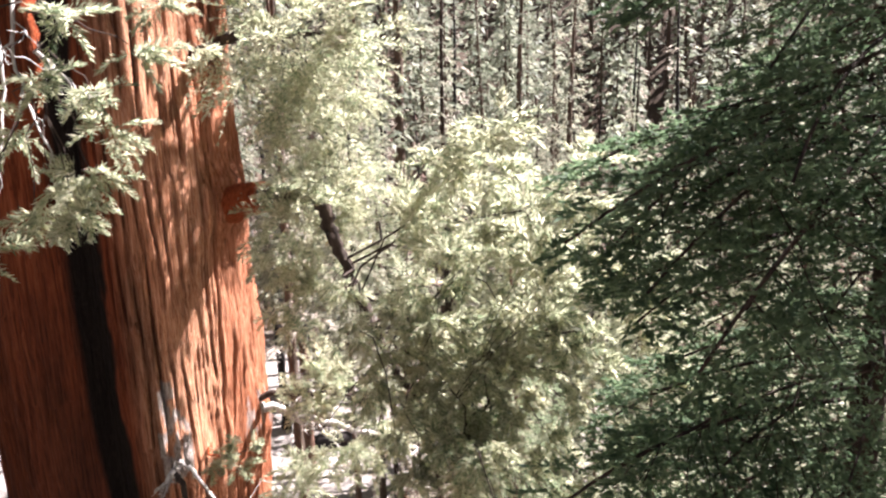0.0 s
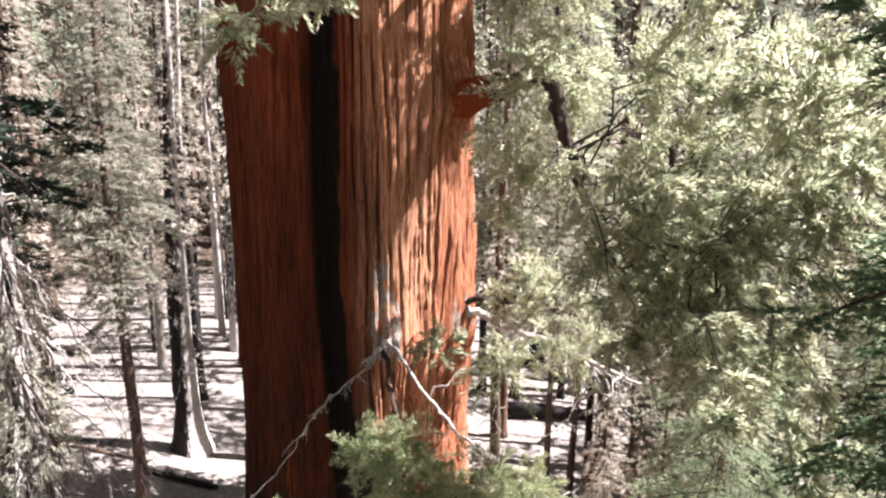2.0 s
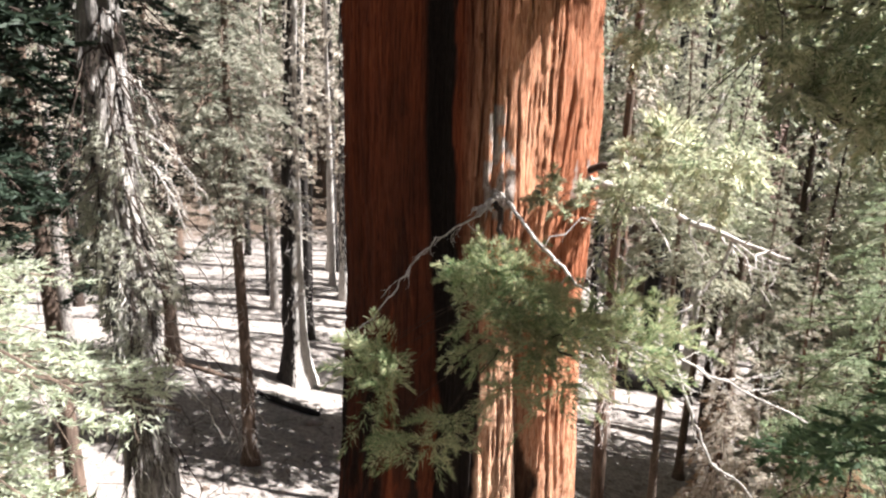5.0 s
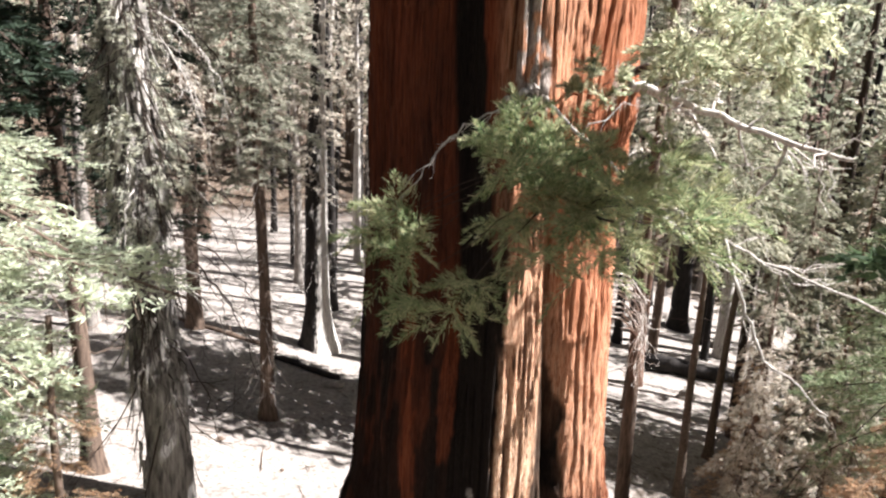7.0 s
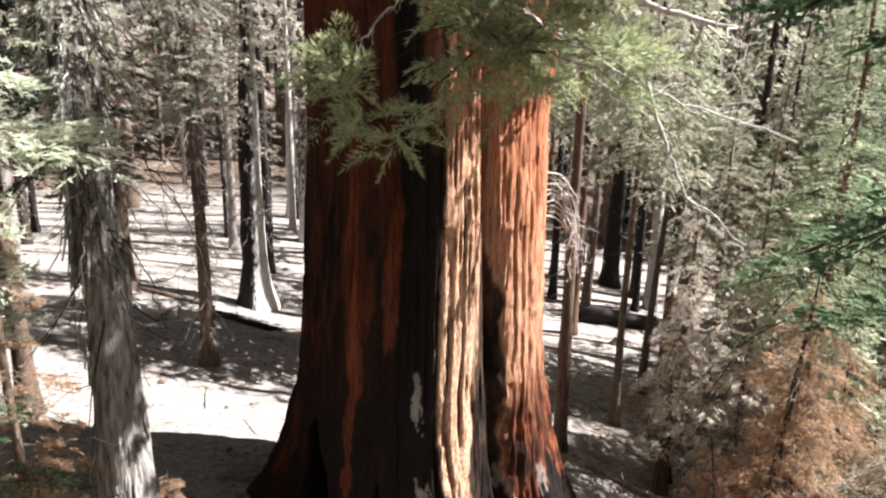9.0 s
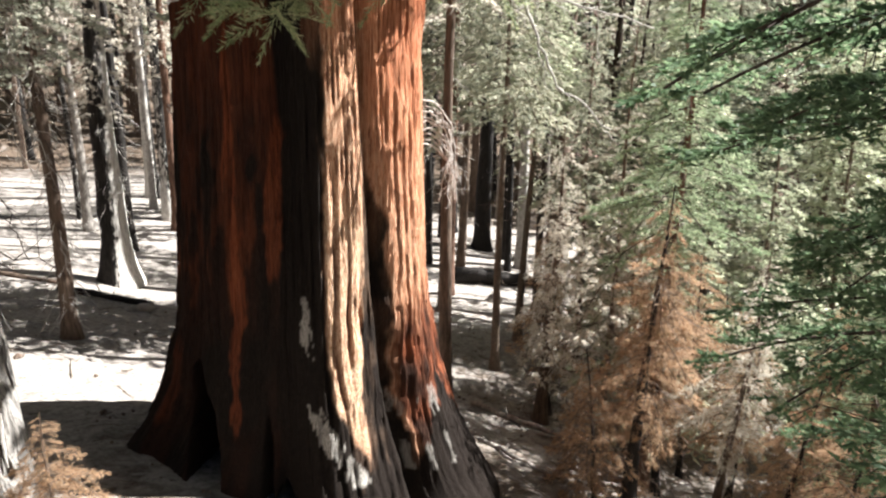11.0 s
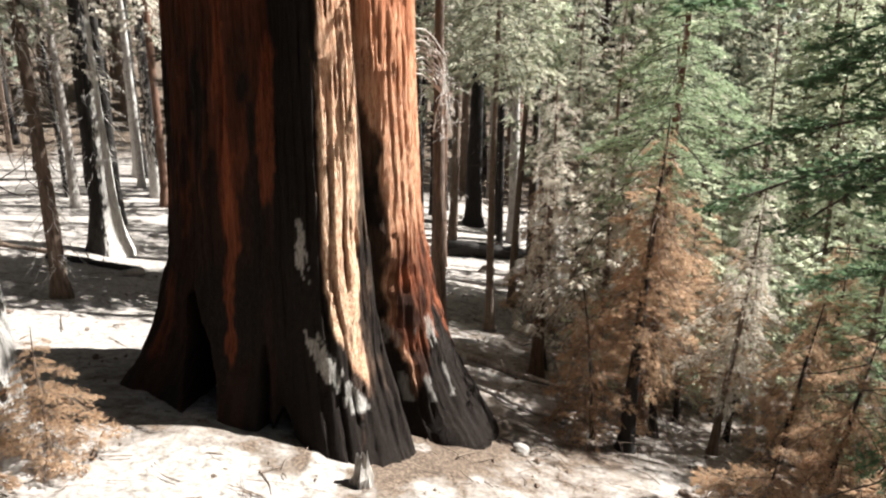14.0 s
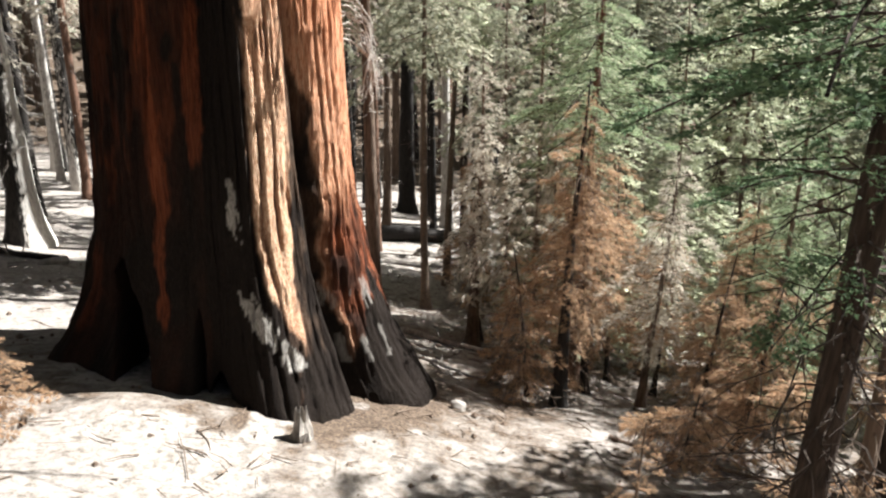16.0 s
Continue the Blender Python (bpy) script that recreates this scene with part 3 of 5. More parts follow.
def sequoia_limbs():
    rng = np.random.default_rng(21)
    off = (0, 0, -SEQ_Z)
    # tuft that reaches out towards the open side at mid height
    cl = cloud(rng, 22, (0.6, -6.9, 11.5), (3.2, -4.9, 12.75)) + cloud(rng, 8, (0.7, -6.2, 12.3), (2.0, -4.6, 13.0))
    cl += [(0.15, -6.4, 11.8), (-0.1, -6.3, 11.75), (-0.25, -6.3, 11.55), (0.1, -6.6, 11.45), (0.35, -7.1, 11.1), (0.75, -7.0, 11.0), (0.95, -6.9, 11.3), (2.9, -5.7, 11.9), (3.3, -5.5, 12.1), (3.5, -5.4, 11.9), (3.2, -5.6, 11.55), (2.4, -5.9, 11.7), (1.5, -6.5, 11.55)]
    foliage_limb("limb", [(0.8, -2.2, 13.3), (1.0, -3.2, 13.0), (1.3, -4.6, 12.5), (1.6, -5.8, 12.1), (2.3, -6.3, 11.9)], 0.06, 0.015, cl, "sequoia limb with a broad green tuft", rng, M_DARK, L_TUFT, size=0.44, n=44, per=24, leaf=(0.085, 0.0145))
    dead_branch(SEQUOIA, [(0.95, -2.6, 13.15), (0.75, -3.3, 12.95), (0.3, -3.8, 12.74), (-0.05, -4.05, 12.45), (-0.35, -4.3, 11.95), (-0.7, -4.5, 11.45), (-1.25, -4.7, 11.05)], 0.020, 0.005, rng, 16, 0.36, off=off)
    dead_branch(SEQUOIA, [(1.0, -2.5, 13.15), (1.5, -3.4, 12.75), (2.1, -4.2, 12.35), (2.8, -4.7, 11.95), (3.6, -4.9, 11.5), (4.4, -5.2, 11.25), (5.4, -5.6, 10.95)], 0.034, 0.011, rng, 18, 0.8, off=off, mat=M_BONE)
    dead_branch(SEQUOIA, [(1.1, -2.2, 13.3), (1.0, -2.75, 13.22), (0.8, -3.1, 13.05), (0.6, -3.35, 13.0)], 0.085, 0.02, rng, 18, 0.26, label="bleached gnarled branch stub", off=off, mat=M_BONE)
    # right-hand dead limb with one leafy shoot above it
    dead_branch(SEQUOIA, [(2.0, -1.0, 13.2), (2.6, -1.2, 13.25), (3.2, -1.35, 13.02), (3.9, -1.6, 12.8), (4.8, -1.85, 12.5), (5.65, -2.5, 12.35)], 0.10, 0.03, rng, 16, 1.0, off=off, mat=M_BONE)
    dead_branch(SEQUOIA, [(4.9, -1.9, 12.5), (4.7, -2.1, 12.0), (4.3, -2.3, 11.4), (3.9, -2.4, 11.2)], 0.036, 0.010, rng, 6, 0.5, off=off, mat=M_BONE)
    dead_branch(SEQUOIA, [(3.6, -5.1, 11.6), (3.9, -5.2, 10.9), (4.2, -5.3, 10.2), (5.0, -5.4, 9.6)], 0.03, 0.008, rng, 4, 0.5, off=off)
    dead_branch(SEQUOIA, [(2.9, -5.1, 11.75), (3.3, -5.3, 11.5), (3.9, -5.4, 11.2)], 0.03, 0.01, rng, 3, 0.4, off=off)
    cl = cloud(rng, 15, (2.5, -2.8, 13.35), (4.9, -0.8, 14.4))
    foliage_limb("limb", [(2.1, -1.0, 13.4), (2.9, -1.4, 13.6), (3.8, -1.8, 13.6), (4.8, -2.0, 13.4)], 0.08, 0.02, cl, "slim leafy limb", rng, M_DARK, L_SEQ, size=0.42)
    cl = [(1.6, -3.2, 13.2), (2.0, -3.1, 13.1), (1.9, -3.3, 13.45), (2.2, -3.0, 13.35)]
    foliage_limb("limb", [(1.3, -2.1, 13.1), (1.6, -2.7, 13.1), (2.0, -3.0, 13.2)], 0.03, 0.01, cl, "short leafy shoot on the trunk", rng, M_SEQ, L_SEQ, size=0.3)
    # great upper limb, elbowing down, with the large crown mass
    far_tips = [m + (np.array(m) - (4.6, -6.6, 16.2)) * 0.25 for m in cloud(rng, 21, (3.9, -8.9, 13.8), (6.9, -6.5, 19.2))]
    cl = cloud(rng, 10, (4.2, -8.6, 15.8), (6.8, -6.2, 19.4))
    cl += cloud(rng, 9, (2.6, -5.6, 13.2), (4.6, -4.0, 14.6)) + cloud(rng, 10, (3.2, -4.0, 16.4), (4.8, -2.2, 18.6)) + cloud(rng, 14, (2.75, -3.7, 15.0), (3.6, -2.4, 18.5)) + cloud(rng, 6, (2.95, -4.8, 17.75), (3.6, -4.2, 18.4))
    part("limb_collar", Bag().wood(np.array([(1.4, -0.5, 16.9), (2.0, -1.1, 17.3), (2.45, -1.8, 17.55), (2.85, -2.5, 17.68)]) + off, [0.46, 0.40, 0.31, 0.25], 12).mesh("limb_collar", True), M_SEQ, SEQUOIA)
    # dark bark puts the foliage's shade into this limb; the collar keeps orange
    foliage_limb("limb", [(2.7, -2.3, 17.66), (3.0, -3.0, 17.74), (3.4, -3.8, 17.9), (3.6, -4.1, 17.72), (3.74, -4.1, 17.1), (3.92, -4.1, 16.63), (4.15, -4.5, 16.0), (4.25, -5.1, 15.6), (4.6, -6.0, 15.0), (5.0, -6.8, 14.5)], 0.15, 0.035, cl, "great elbowed limb with a spreading crown", rng, M_DARK, L_SEQ, sprays=far_tips, size=0.50, side_r=0.02, n=36, per=26, leaf=(0.078, 0.021))
    cl = cloud(rng, 40, (2.4, -5.0, 18.4), (4.6, -2.6, 21.6)) + cloud(rng, 4, (3.0, -3.0, 18.9), (5.4, -0.6, 22.0)) + cloud(rng, 3, (2.8, -2.5, 18.2), (4.5, -0.7, 20.4)) + cloud(rng, 7, (1.9, -3.8, 18.8), (3.6, -1.6, 21.0))
    foliage_limb("limb", [(1.8, -1.5, 20.0), (2.8, -2.8, 20.4), (3.8, -3.8, 20.2)], 0.14, 0.03, cl, "leafy upper limb", rng, M_DARK, L_SEQ, size=0.55)
    # unseen limb added overhead, its foliage placed to shade the upper trunk
    cl = cloud(rng, 9, (3.4, -2.4, 21.4), (8.2, 0.8, 25.0)) + cloud(rng, 11, (6.0, -1.3, 22.9), (7.5, 0.1, 24.5))
    foliage_limb("limb", [(1.9, -0.6, 22.4), (3.4, -0.8, 23.2), (5.2, -0.9, 23.6), (7.0, -1.0, 23.4)], 0.28, 0.05, cl, "added high leafy limb, out of view, that shades the trunk", rng, M_DARK, L_SEQ, size=0.62, n=44, per=22, leaf=(0.10, 0.024))
    # sprays that hang from a limb overhead
    cl = [(0.75, -8.2, 18.5), (0.95, -8.3, 18.75), (1.1, -8.5, 18.5), (1.3, -8.6, 18.85), (1.45, -8.5, 19.2), (1.35, -8.4, 19.5), (1.2, -8.6, 18.6), (0.55, -8.1, 19.6), (0.7, -8.1, 19.2), (1.0, -8.2, 19.6), (1.7, -8.3, 19.8), (0.2, -7.9, 19.9), (0.3, -8.0, 20.2), (1.2, -8.3, 20.1), (1.9, -8.0, 20.2), (-0.3, -7.6, 20.1), (0.45, -8.6, 18.35), (0.3, -8.5, 18.2)]
    foliage_limb("limb", [(0.2, -1.8, 22.0), (0.4, -4.0, 22.2), (0.6, -6.2, 21.4), (0.8, -7.6, 20.3), (0.9, -8.2, 19.3)], 0.18, 0.02, cl, "drooping leafy limb with bleached twigs", rng, M_SEQ, L_SEQ, size=0.27, n=34, per=28, leaf=(0.062, 0.015))
    for a, b in (((0.5, -7.5, 20.5), (0.45, -8.1, 18.6)), ((0.7, -7.6, 20.4), (0.95, -8.3, 18.9)), ((0.1, -7.4, 20.6), (0.15, -8.0, 18.8)), ((0.9, -8, 19.8), (1.35, -8.4, 19.3))):
        dead_branch(SEQUOIA, [a, tuple((np.array(a) + b) / 2 + rng.normal(size=3) * 0.08), b], 0.022, 0.006, rng, 5, 0.4, off=off)
    # white wisps of dead twigs on the flank
    for k in range(9):
        z = 8.3 + 0.12 * k
        e = (2.9 + 0.5 * rng.uniform(), 0.2 + 0.9 * rng.uniform(), z - rng.uniform(0.7, 1.7))
        dead_branch(SEQUOIA, [(2.2, 0.3, z + 0.2), (2.75, 0.5, z + 0.25), (3.2, 0.6, z - 0.3), e], 0.026, 0.008, rng, 4, 0.5, off=off, mat=M_BONE)


sequoia_limbs()


# ---------------------------------------------------------------- conifers
def bough(length, rng, droop=0.25, rise=0.0, twigs=15, sub=7, per=8, leaf=(0.075, 0.018), width=0.42, wood_r=0.03, bare=0.12, lift=0.12):
    """A flat spray: x runs outwards, z up. Slot 0 is wood, slot 1 needles."""
    bag = Bag()
    rings = 9 if twigs > 6 else 4
    s = np.linspace(0, 1, rings)
    axis = np.stack([length * s, 0.06 * length * np.sin(s * 3 + rng.uniform(0, 6)) * s, length * (rise * s - droop * s ** 2)], -1)
    bag.wood(axis, np.linspace(wood_r, 0.005 * length, rings), 5 if twigs > 6 else 3)
    st = np.sort(rng.uniform(bare, 0.99, twigs * 2))
    sd = np.where(np.arange(twigs * 2) % 2, 1.0, -1.0)
    ax = np.stack([np.interp(st, s, axis[:, k]) for k in range(3)], -1)
    ln = (width * length * (1 - st) ** 0.75 * np.clip(0.35 + st / 0.3, 0, 1) + 0.10) * rng.uniform(0.6, 1.15, twigs * 2)
    ang = np.radians(rng.uniform(42, 68, twigs * 2))
    d = unit(np.stack([np.cos(ang), sd * np.sin(ang), rng.normal(-0.12, 0.14, twigs * 2)], -1))
    for k in range(twigs * 2):
        e = ax[k] + d[k] * ln[k] + (0, 0, -0.12 * ln[k])
        if ln[k] > 0.2 * length and twigs > 6:
            bag.wood(np.stack([ax[k], e]), [wood_r * 0.3, 0.002], 3)
    # sub-twigs, then needles along them
    u = rng.uniform(0.08, 1, (twigs * 2, sub))
    b2 = ax[:, None] + d[:, None] * (u * ln[:, None])[..., None]
    b2[..., 2] -= 0.12 * u ** 2 * ln[:, None]
    flip = np.where(rng.uniform(size=(twigs * 2, sub)) > 0.5, 1.0, -1.0)[..., None]
    perp = np.stack([-d[:, 1], d[:, 0], np.zeros(len(d))], -1)[:, None] * flip
    d2 = unit(d[:, None] * 0.8 + perp * 0.75 + rng.normal(size=(twigs * 2, sub, 3)) * (0.12, 0.12, 0.16))
    l2 = (0.34 * ln[:, None] * (1.1 - u) + 0.07) * rng.uniform(0.7, 1.2, (twigs * 2, sub))
    v = rng.uniform(0, 1, (twigs * 2, sub, per))
    b3 = b2[:, :, None] + d2[:, :, None] * (v * l2[..., None])[..., None]
    way = unit(d2[:, :, None] + rng.normal(size=(twigs * 2, sub, per, 3)) * (0.55, 0.55, 0.3) + (0, 0, lift))
    n = b3.size // 3
    bag.leaves(b3.reshape(-1, 3), way.reshape(-1, 3), leaf[0] * rng.uniform(0.6, 1.3, n), leaf[1] * rng.uniform(0.7, 1.3, n), rng)
    return bag


def trunk_bag(height, r0, r1, rng, lean=(0, 0), sides=14, flare=1.5, rough=0.06, rings=40, z0=-0.6):
    """A tapered stem with a flared foot, uneven bark and a slight sweep."""
    zz = np.linspace(0, 1, rings) ** 1.25 * (height - z0) + z0
    f = np.clip(zz / height, 0, 1)
    sweep = np.stack([lean[0] * f + 0.012 * height * np.sin(f * 5 + rng.uniform(0, 6)) * f, lean[1] * f + 0.012 * height * np.sin(f * 4 + rng.uniform(0, 6)) * f, zz], -1)
    r = r0 + (r1 - r0) * f ** 0.85 + r0 * (flare - 1) * np.exp(-np.clip(zz, 0, None) / (1.6 * r0 + 0.1))
    v, q = tube(sweep, r, sides)
    c = np.repeat(sweep, sides, 0)
    k = 1 + rough * 2 * (value_noise(v * (5 / max(r0, 0.15) * 0.3, 5 / max(r0, 0.15) * 0.3, 0.8), int(rng.integers(999))) - 0.5) * 2
    v = c + (v - c) * k[:, None]
    return Bag().add(v, q), sweep


def stem_at(sweep, z):
    return np.array([np.interp(z, sweep[:, 2], sweep[:, k]) for k in range(3)])


def bough_pose(p, turn, tilt, scale):
    return Matrix.Translation(Vector(p)) @ Matrix.Rotation(turn, 4, 'Z') @ Matrix.Rotation(tilt, 4, 'Y') @ Matrix.Scale(scale, 4)


def bare_twigs(bag, sweep, z0, z1, n, rng, length, r=0.018, droop=0.5, slot=0):
    """Dead lower branches: thin, crooked, drooping."""
    for _ in range(n):
        z = rng.uniform(z0, z1)
        p = stem_at(sweep, z)
        a = rng.uniform(0, 2 * np.pi)
        ln = length * rng.uniform(0.4, 1.2)
        e = p + np.array([math.cos(a), math.sin(a), -droop * rng.uniform(0, 1.4)]) * ln
        line = bend(p, e, rng.uniform(-0.2, 0.1) * ln, 0.05 * ln, 5, rng)
        bag.wood(line, np.linspace(r, 0.004, 5), 3, slot)
        for k in (2, 3):
            w = unit(unit(e - p) + rng.normal(size=3) * 0.7)
            bag.wood(bend(line[k], line[k] + w * ln * 0.45, 0.0, 0.03 * ln, 3, rng), np.linspace(r * 0.5, 0.003, 3), 3, slot)


BOUGHS = {}


def bough_mesh(kind, leafmat, wood, rng, **how):
    """Five bough meshes of a kind, made once."""
    if kind not in BOUGHS:
        BOUGHS[kind] = []
        for _ in range(5):
            me = bough(1.0, rng, **how).mesh("bough")
            me.materials.append(wood)
            me.materials.append(leafmat)
            BOUGHS[kind].append(me)
    return BOUGHS[kind]


def near_conifer(name, x, y, height, r0, label, wood, kind, rng, z_low, z_high, reach, n_boughs, bark_rough=0.06, lean=(0, 0), tilt=(0.0, 0.25), group="", dead=0, dead_zone=(1, 6), dead_len=1.2, dead_r=0.018, dead_mat=None, dead_droop=0.5, r1=0.04, flare=1.5, shape=None, sides=18, rings=60):
    """A conifer near the camera: stem, dead twigs, and each bough a part."""
    tree = thing(name, x, y, gz(x, y), label, "tree", group)
    bag, sweep = trunk_bag(height, r0, r1, rng, lean, sides, flare, bark_rough, rings)
    part("trunk", bag.mesh("trunk", True), wood, tree)
    if dead:
        tb = Bag()
        bare_twigs(tb, sweep, *dead_zone, dead, rng, dead_len, dead_r, dead_droop)
        tagged(part("twig_tangle", tb.mesh("twig_tangle"), dead_mat or M_TWIG, tree, "bare grey dead twigs"), kind="stuff")
    meshes = BOUGHS[kind]
    a = rng.uniform(0, 6.28)
    for k in range(n_boughs):
        f = ((k + rng.uniform(0, 0.8)) / n_boughs) ** (0.62 if shape else 1.0)
        z = z_low + (z_high - z_low) * f
        a += 2.399 + rng.uniform(-0.4, 0.4)
        ln = float(np.interp(z, [q[0] for q in reach], [q[1] for q in reach])) * rng.uniform(0.55, 1.15)
        if shape is not None:
            ln *= shape(a)
        part("bough", meshes[rng.integers(len(meshes))], None, tree, at=bough_pose(stem_at(sweep, z), a, rng.uniform(*tilt), ln))
    return tree


rb = np.random.default_rng(5)
bough_mesh("fir", L_FIR, M_DARK, rb, droop=0.24, twigs=12, sub=7, per=9, leaf=(0.032, 0.0125), width=0.36, wood_r=0.0075, bare=0.10)
bough_mesh("pale", L_PALE, M_TWIG, rb, droop=0.26, twigs=10, sub=5, per=8, leaf=(0.075, 0.017), width=0.46, wood_r=0.009, bare=0.12, lift=0.02)
bough_mesh("grey", L_GREY, M_TWIG, rb, droop=0.65, twigs=9, sub=5, per=7, leaf=(0.075, 0.0125), width=0.34, wood_r=0.009, bare=0.22, lift=-0.55)
bough_mesh("dead", L_DEAD, M_TWIG, rb, droop=0.38, twigs=9, sub=6, per=6, leaf=(0.08, 0.0135), width=0.42, wood_r=0.009, bare=0.12, lift=-0.30)
bough_mesh("far_dead", L_DEAD, M_TWIG, rb, droop=0.40, twigs=7, sub=5, per=5, leaf=(0.10, 0.0185), width=0.42, wood_r=0.009, bare=0.12, lift=-0.30)
bough_mesh("wood", L_WOOD, M_TWIG, rb, droop=0.34, twigs=8, sub=5, per=6, leaf=(0.10, 0.020), width=0.44, wood_r=0.009, bare=0.12, lift=-0.05)
bough_mesh("greypale", L_SLIM, M_TWIG, rb, droop=0.40, twigs=8, sub=5, per=6, leaf=(0.105, 0.020), width=0.42, wood_r=0.009, bare=0.10, lift=-0.25)
bough_mesh("far_pale", L_PALE, M_TWIG, rb, droop=0.30, twigs=6, sub=4, per=6, leaf=(0.092, 0.027), width=0.46, wood_r=0.009, bare=0.10, lift=-0.05)
bough_mesh("far_grey", L_MIX, M_TWIG, rb, droop=0.42, twigs=6, sub=4, per=6, leaf=(0.098, 0.025), width=0.42, wood_r=0.009, bare=0.10, lift=-0.30)
bough_mesh("far_lichen", L_GREY, M_TWIG, rb, droop=0.55, twigs=5, sub=4, per=5, leaf=(0.11, 0.023), width=0.40, wood_r=0.009, bare=0.12, lift=-0.5)
bough_mesh("far_wood", L_WOOD, M_TWIG, rb, droop=0.32, twigs=6, sub=4, per=6, leaf=(0.088, 0.026), width=0.46, wood_r=0.009, bare=0.10)
bough_mesh("far_dense", L_MIX, M_TWIG, rb, droop=0.36, twigs=5, sub=3, per=4, leaf=(0.13, 0.048), width=0.46, wood_r=0.009, bare=0.08, lift=-0.15)
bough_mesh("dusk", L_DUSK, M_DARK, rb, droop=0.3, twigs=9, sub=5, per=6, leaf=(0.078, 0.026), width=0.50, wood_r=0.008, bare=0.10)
bough_mesh("big_pale", L_MINT, M_TWIG, rb, droop=0.24, twigs=12, sub=7, per=9, leaf=(0.034, 0.0095), width=0.42, wood_r=0.007, bare=0.12, lift=0.04)
bough_mesh("lichen", L_LICHEN, M_DARK, rb, droop=0.55, twigs=9, sub=5, per=7, leaf=(0.075, 0.0165), width=0.40, wood_r=0.011, bare=0.18, lift=-0.35)
bough_mesh("green", L_GREEN, M_DARK, rb, droop=0.26, twigs=10, sub=6, per=8, leaf=(0.044, 0.0125), width=0.42, wood_r=0.008, bare=0.10, lift=0.05)
bough_mesh("far_green", L_GREEN, M_TWIG, rb, droop=0.28, twigs=6, sub=4, per=6, leaf=(0.088, 0.026), width=0.46, wood_r=0.009, bare=0.10)
rt = np.random.default_rng(77)

# the dark fir close to the camera's right
NEAR_FIR = near_conifer("fir_tree", 6.75, -10.5, 30, 0.185, "dark green fir with long drooping boughs and dark bark", M_NEAR, "fir", rt, 4.6, 25, [(4.5, 1.7), (6.5, 2.2), (8.5, 3.1), (10, 3.5), (12, 3.2), (14, 2.7), (18, 2.5), (24, 2.0), (30, 0.5)], 236, bark_rough=0.12, lean=(0.5, 0), shape=lambda a: 0.66 + 0.34 * max(0.0, math.cos(a - 3.0)), tilt=(-0.05, 0.45), dead=120, dead_zone=(0.6, 6.0), dead_len=1.5, dead_mat=M_DARK)
for k in range(24):
    z = rt.uniform(6.6, 10.0) if k < 10 else rt.uniform(11.5, 16.0)
    part("bough", BOUGHS["fir"][k % 5], None, NEAR_FIR, at=bough_pose((0.5 * z / 30, 0, z), rt.uniform(2.3, 3.7), rt.uniform(-0.05, 0.40), rt.uniform(1.5, 2.2) if k < 10 else rt.uniform(1.6, 2.3)))
rn = np.random.default_rng(31)
for k in range(6):
    z = rn.uniform(14.2, 17.9)
    part("bough", BOUGHS["fir"][k % 5], None, NEAR_FIR, at=bough_pose((0.5 * z / 30, 0, z), rn.uniform(2.9, 3.6), rn.uniform(-0.05, 0.35), rn.uniform(1.9, 2.6)))
# its slim neighbour
near_conifer("fir_tree", 8.3, -9.6, 11, 0.12, "slim fir with scorched brown lower needles", M_BROWN, "dead", rt, 0.9, 10, [(0.5, 1.0), (4, 1.2), (11, 0.3)], 22, dead=14, dead_zone=(0.4, 4), dead_len=0.8)
near_conifer("fir_sapling", 6.0, -8.4, 2.6, 0.05, "small scorched fir sapling with rust brown needles", M_BROWN, "dead", rt, 0.2, 2.4, [(0, 0.75), (2.6, 0.2)], 30, group="saplings", r1=0.008)

# pale conifer at the left edge
near_conifer("fir_tree", -7.2, -6.9, 10.4, 0.20, "sunlit pale green fir with layered boughs", M_BROWN, "big_pale", rt, 3.4, 10.2, [(3, 2.2), (6, 3.3), (8.5, 3.6), (10.4, 1.2)], 96, tilt=(-0.05, 0.25), dead=16, dead_zone=(1, 5), dead_len=1.6)
near_conifer("fir_tree", -4.9, -7.8, 6.2, 0.10, "young dark green fir in half shade", M_BROWN, "fir", rt, 0.6, 6.0, [(0, 1.6), (3, 1.5), (6.4, 0.3)], 40, group="saplings")
near_conifer("fir_tree", -4.75, -6.6, 7.0, 0.09, "young fir with tan sunlit dying needles", M_BROWN, "dead", rt, 0.8, 6.8, [(0, 1.2), (3, 1.1), (7, 0.25)], 44, group="saplings")
# this fir's shade comes from its darkened needle colour
near_conifer("fir_tree", -7.5, -5.5, 27, 0.3, "tall fir with heavy boughs coloured dark as shade", M_BROWN, "dusk", rt, 9.8, 26, [(9, 1.8), (12, 2.5), (15, 3.1), (20, 3.1), (26, 0.4)], 230, tilt=(-0.05, 0.4), dead=20, dead_zone=(3, 12), dead_len=1.5)
near_conifer("fir_sapling", -3.5, -5.0, 2.3, 0.04, "small fir sapling with pale brown dying needles", M_BROWN, "dead", rt, 0.2, 2.2, [(0, 1.1), (1.0, 0.95), (2.3, 0.2)], 44, group="saplings", r1=0.006)
near_conifer("fir_sapling", -4.1, -6.7, 3.0, 0.05, "small fir sapling with rust brown needles", M_BROWN, "dead", rt, 0.2, 2.9, [(0, 1.1), (1.6, 0.95), (3.0, 0.2)], 44, group="saplings", r1=0.006)
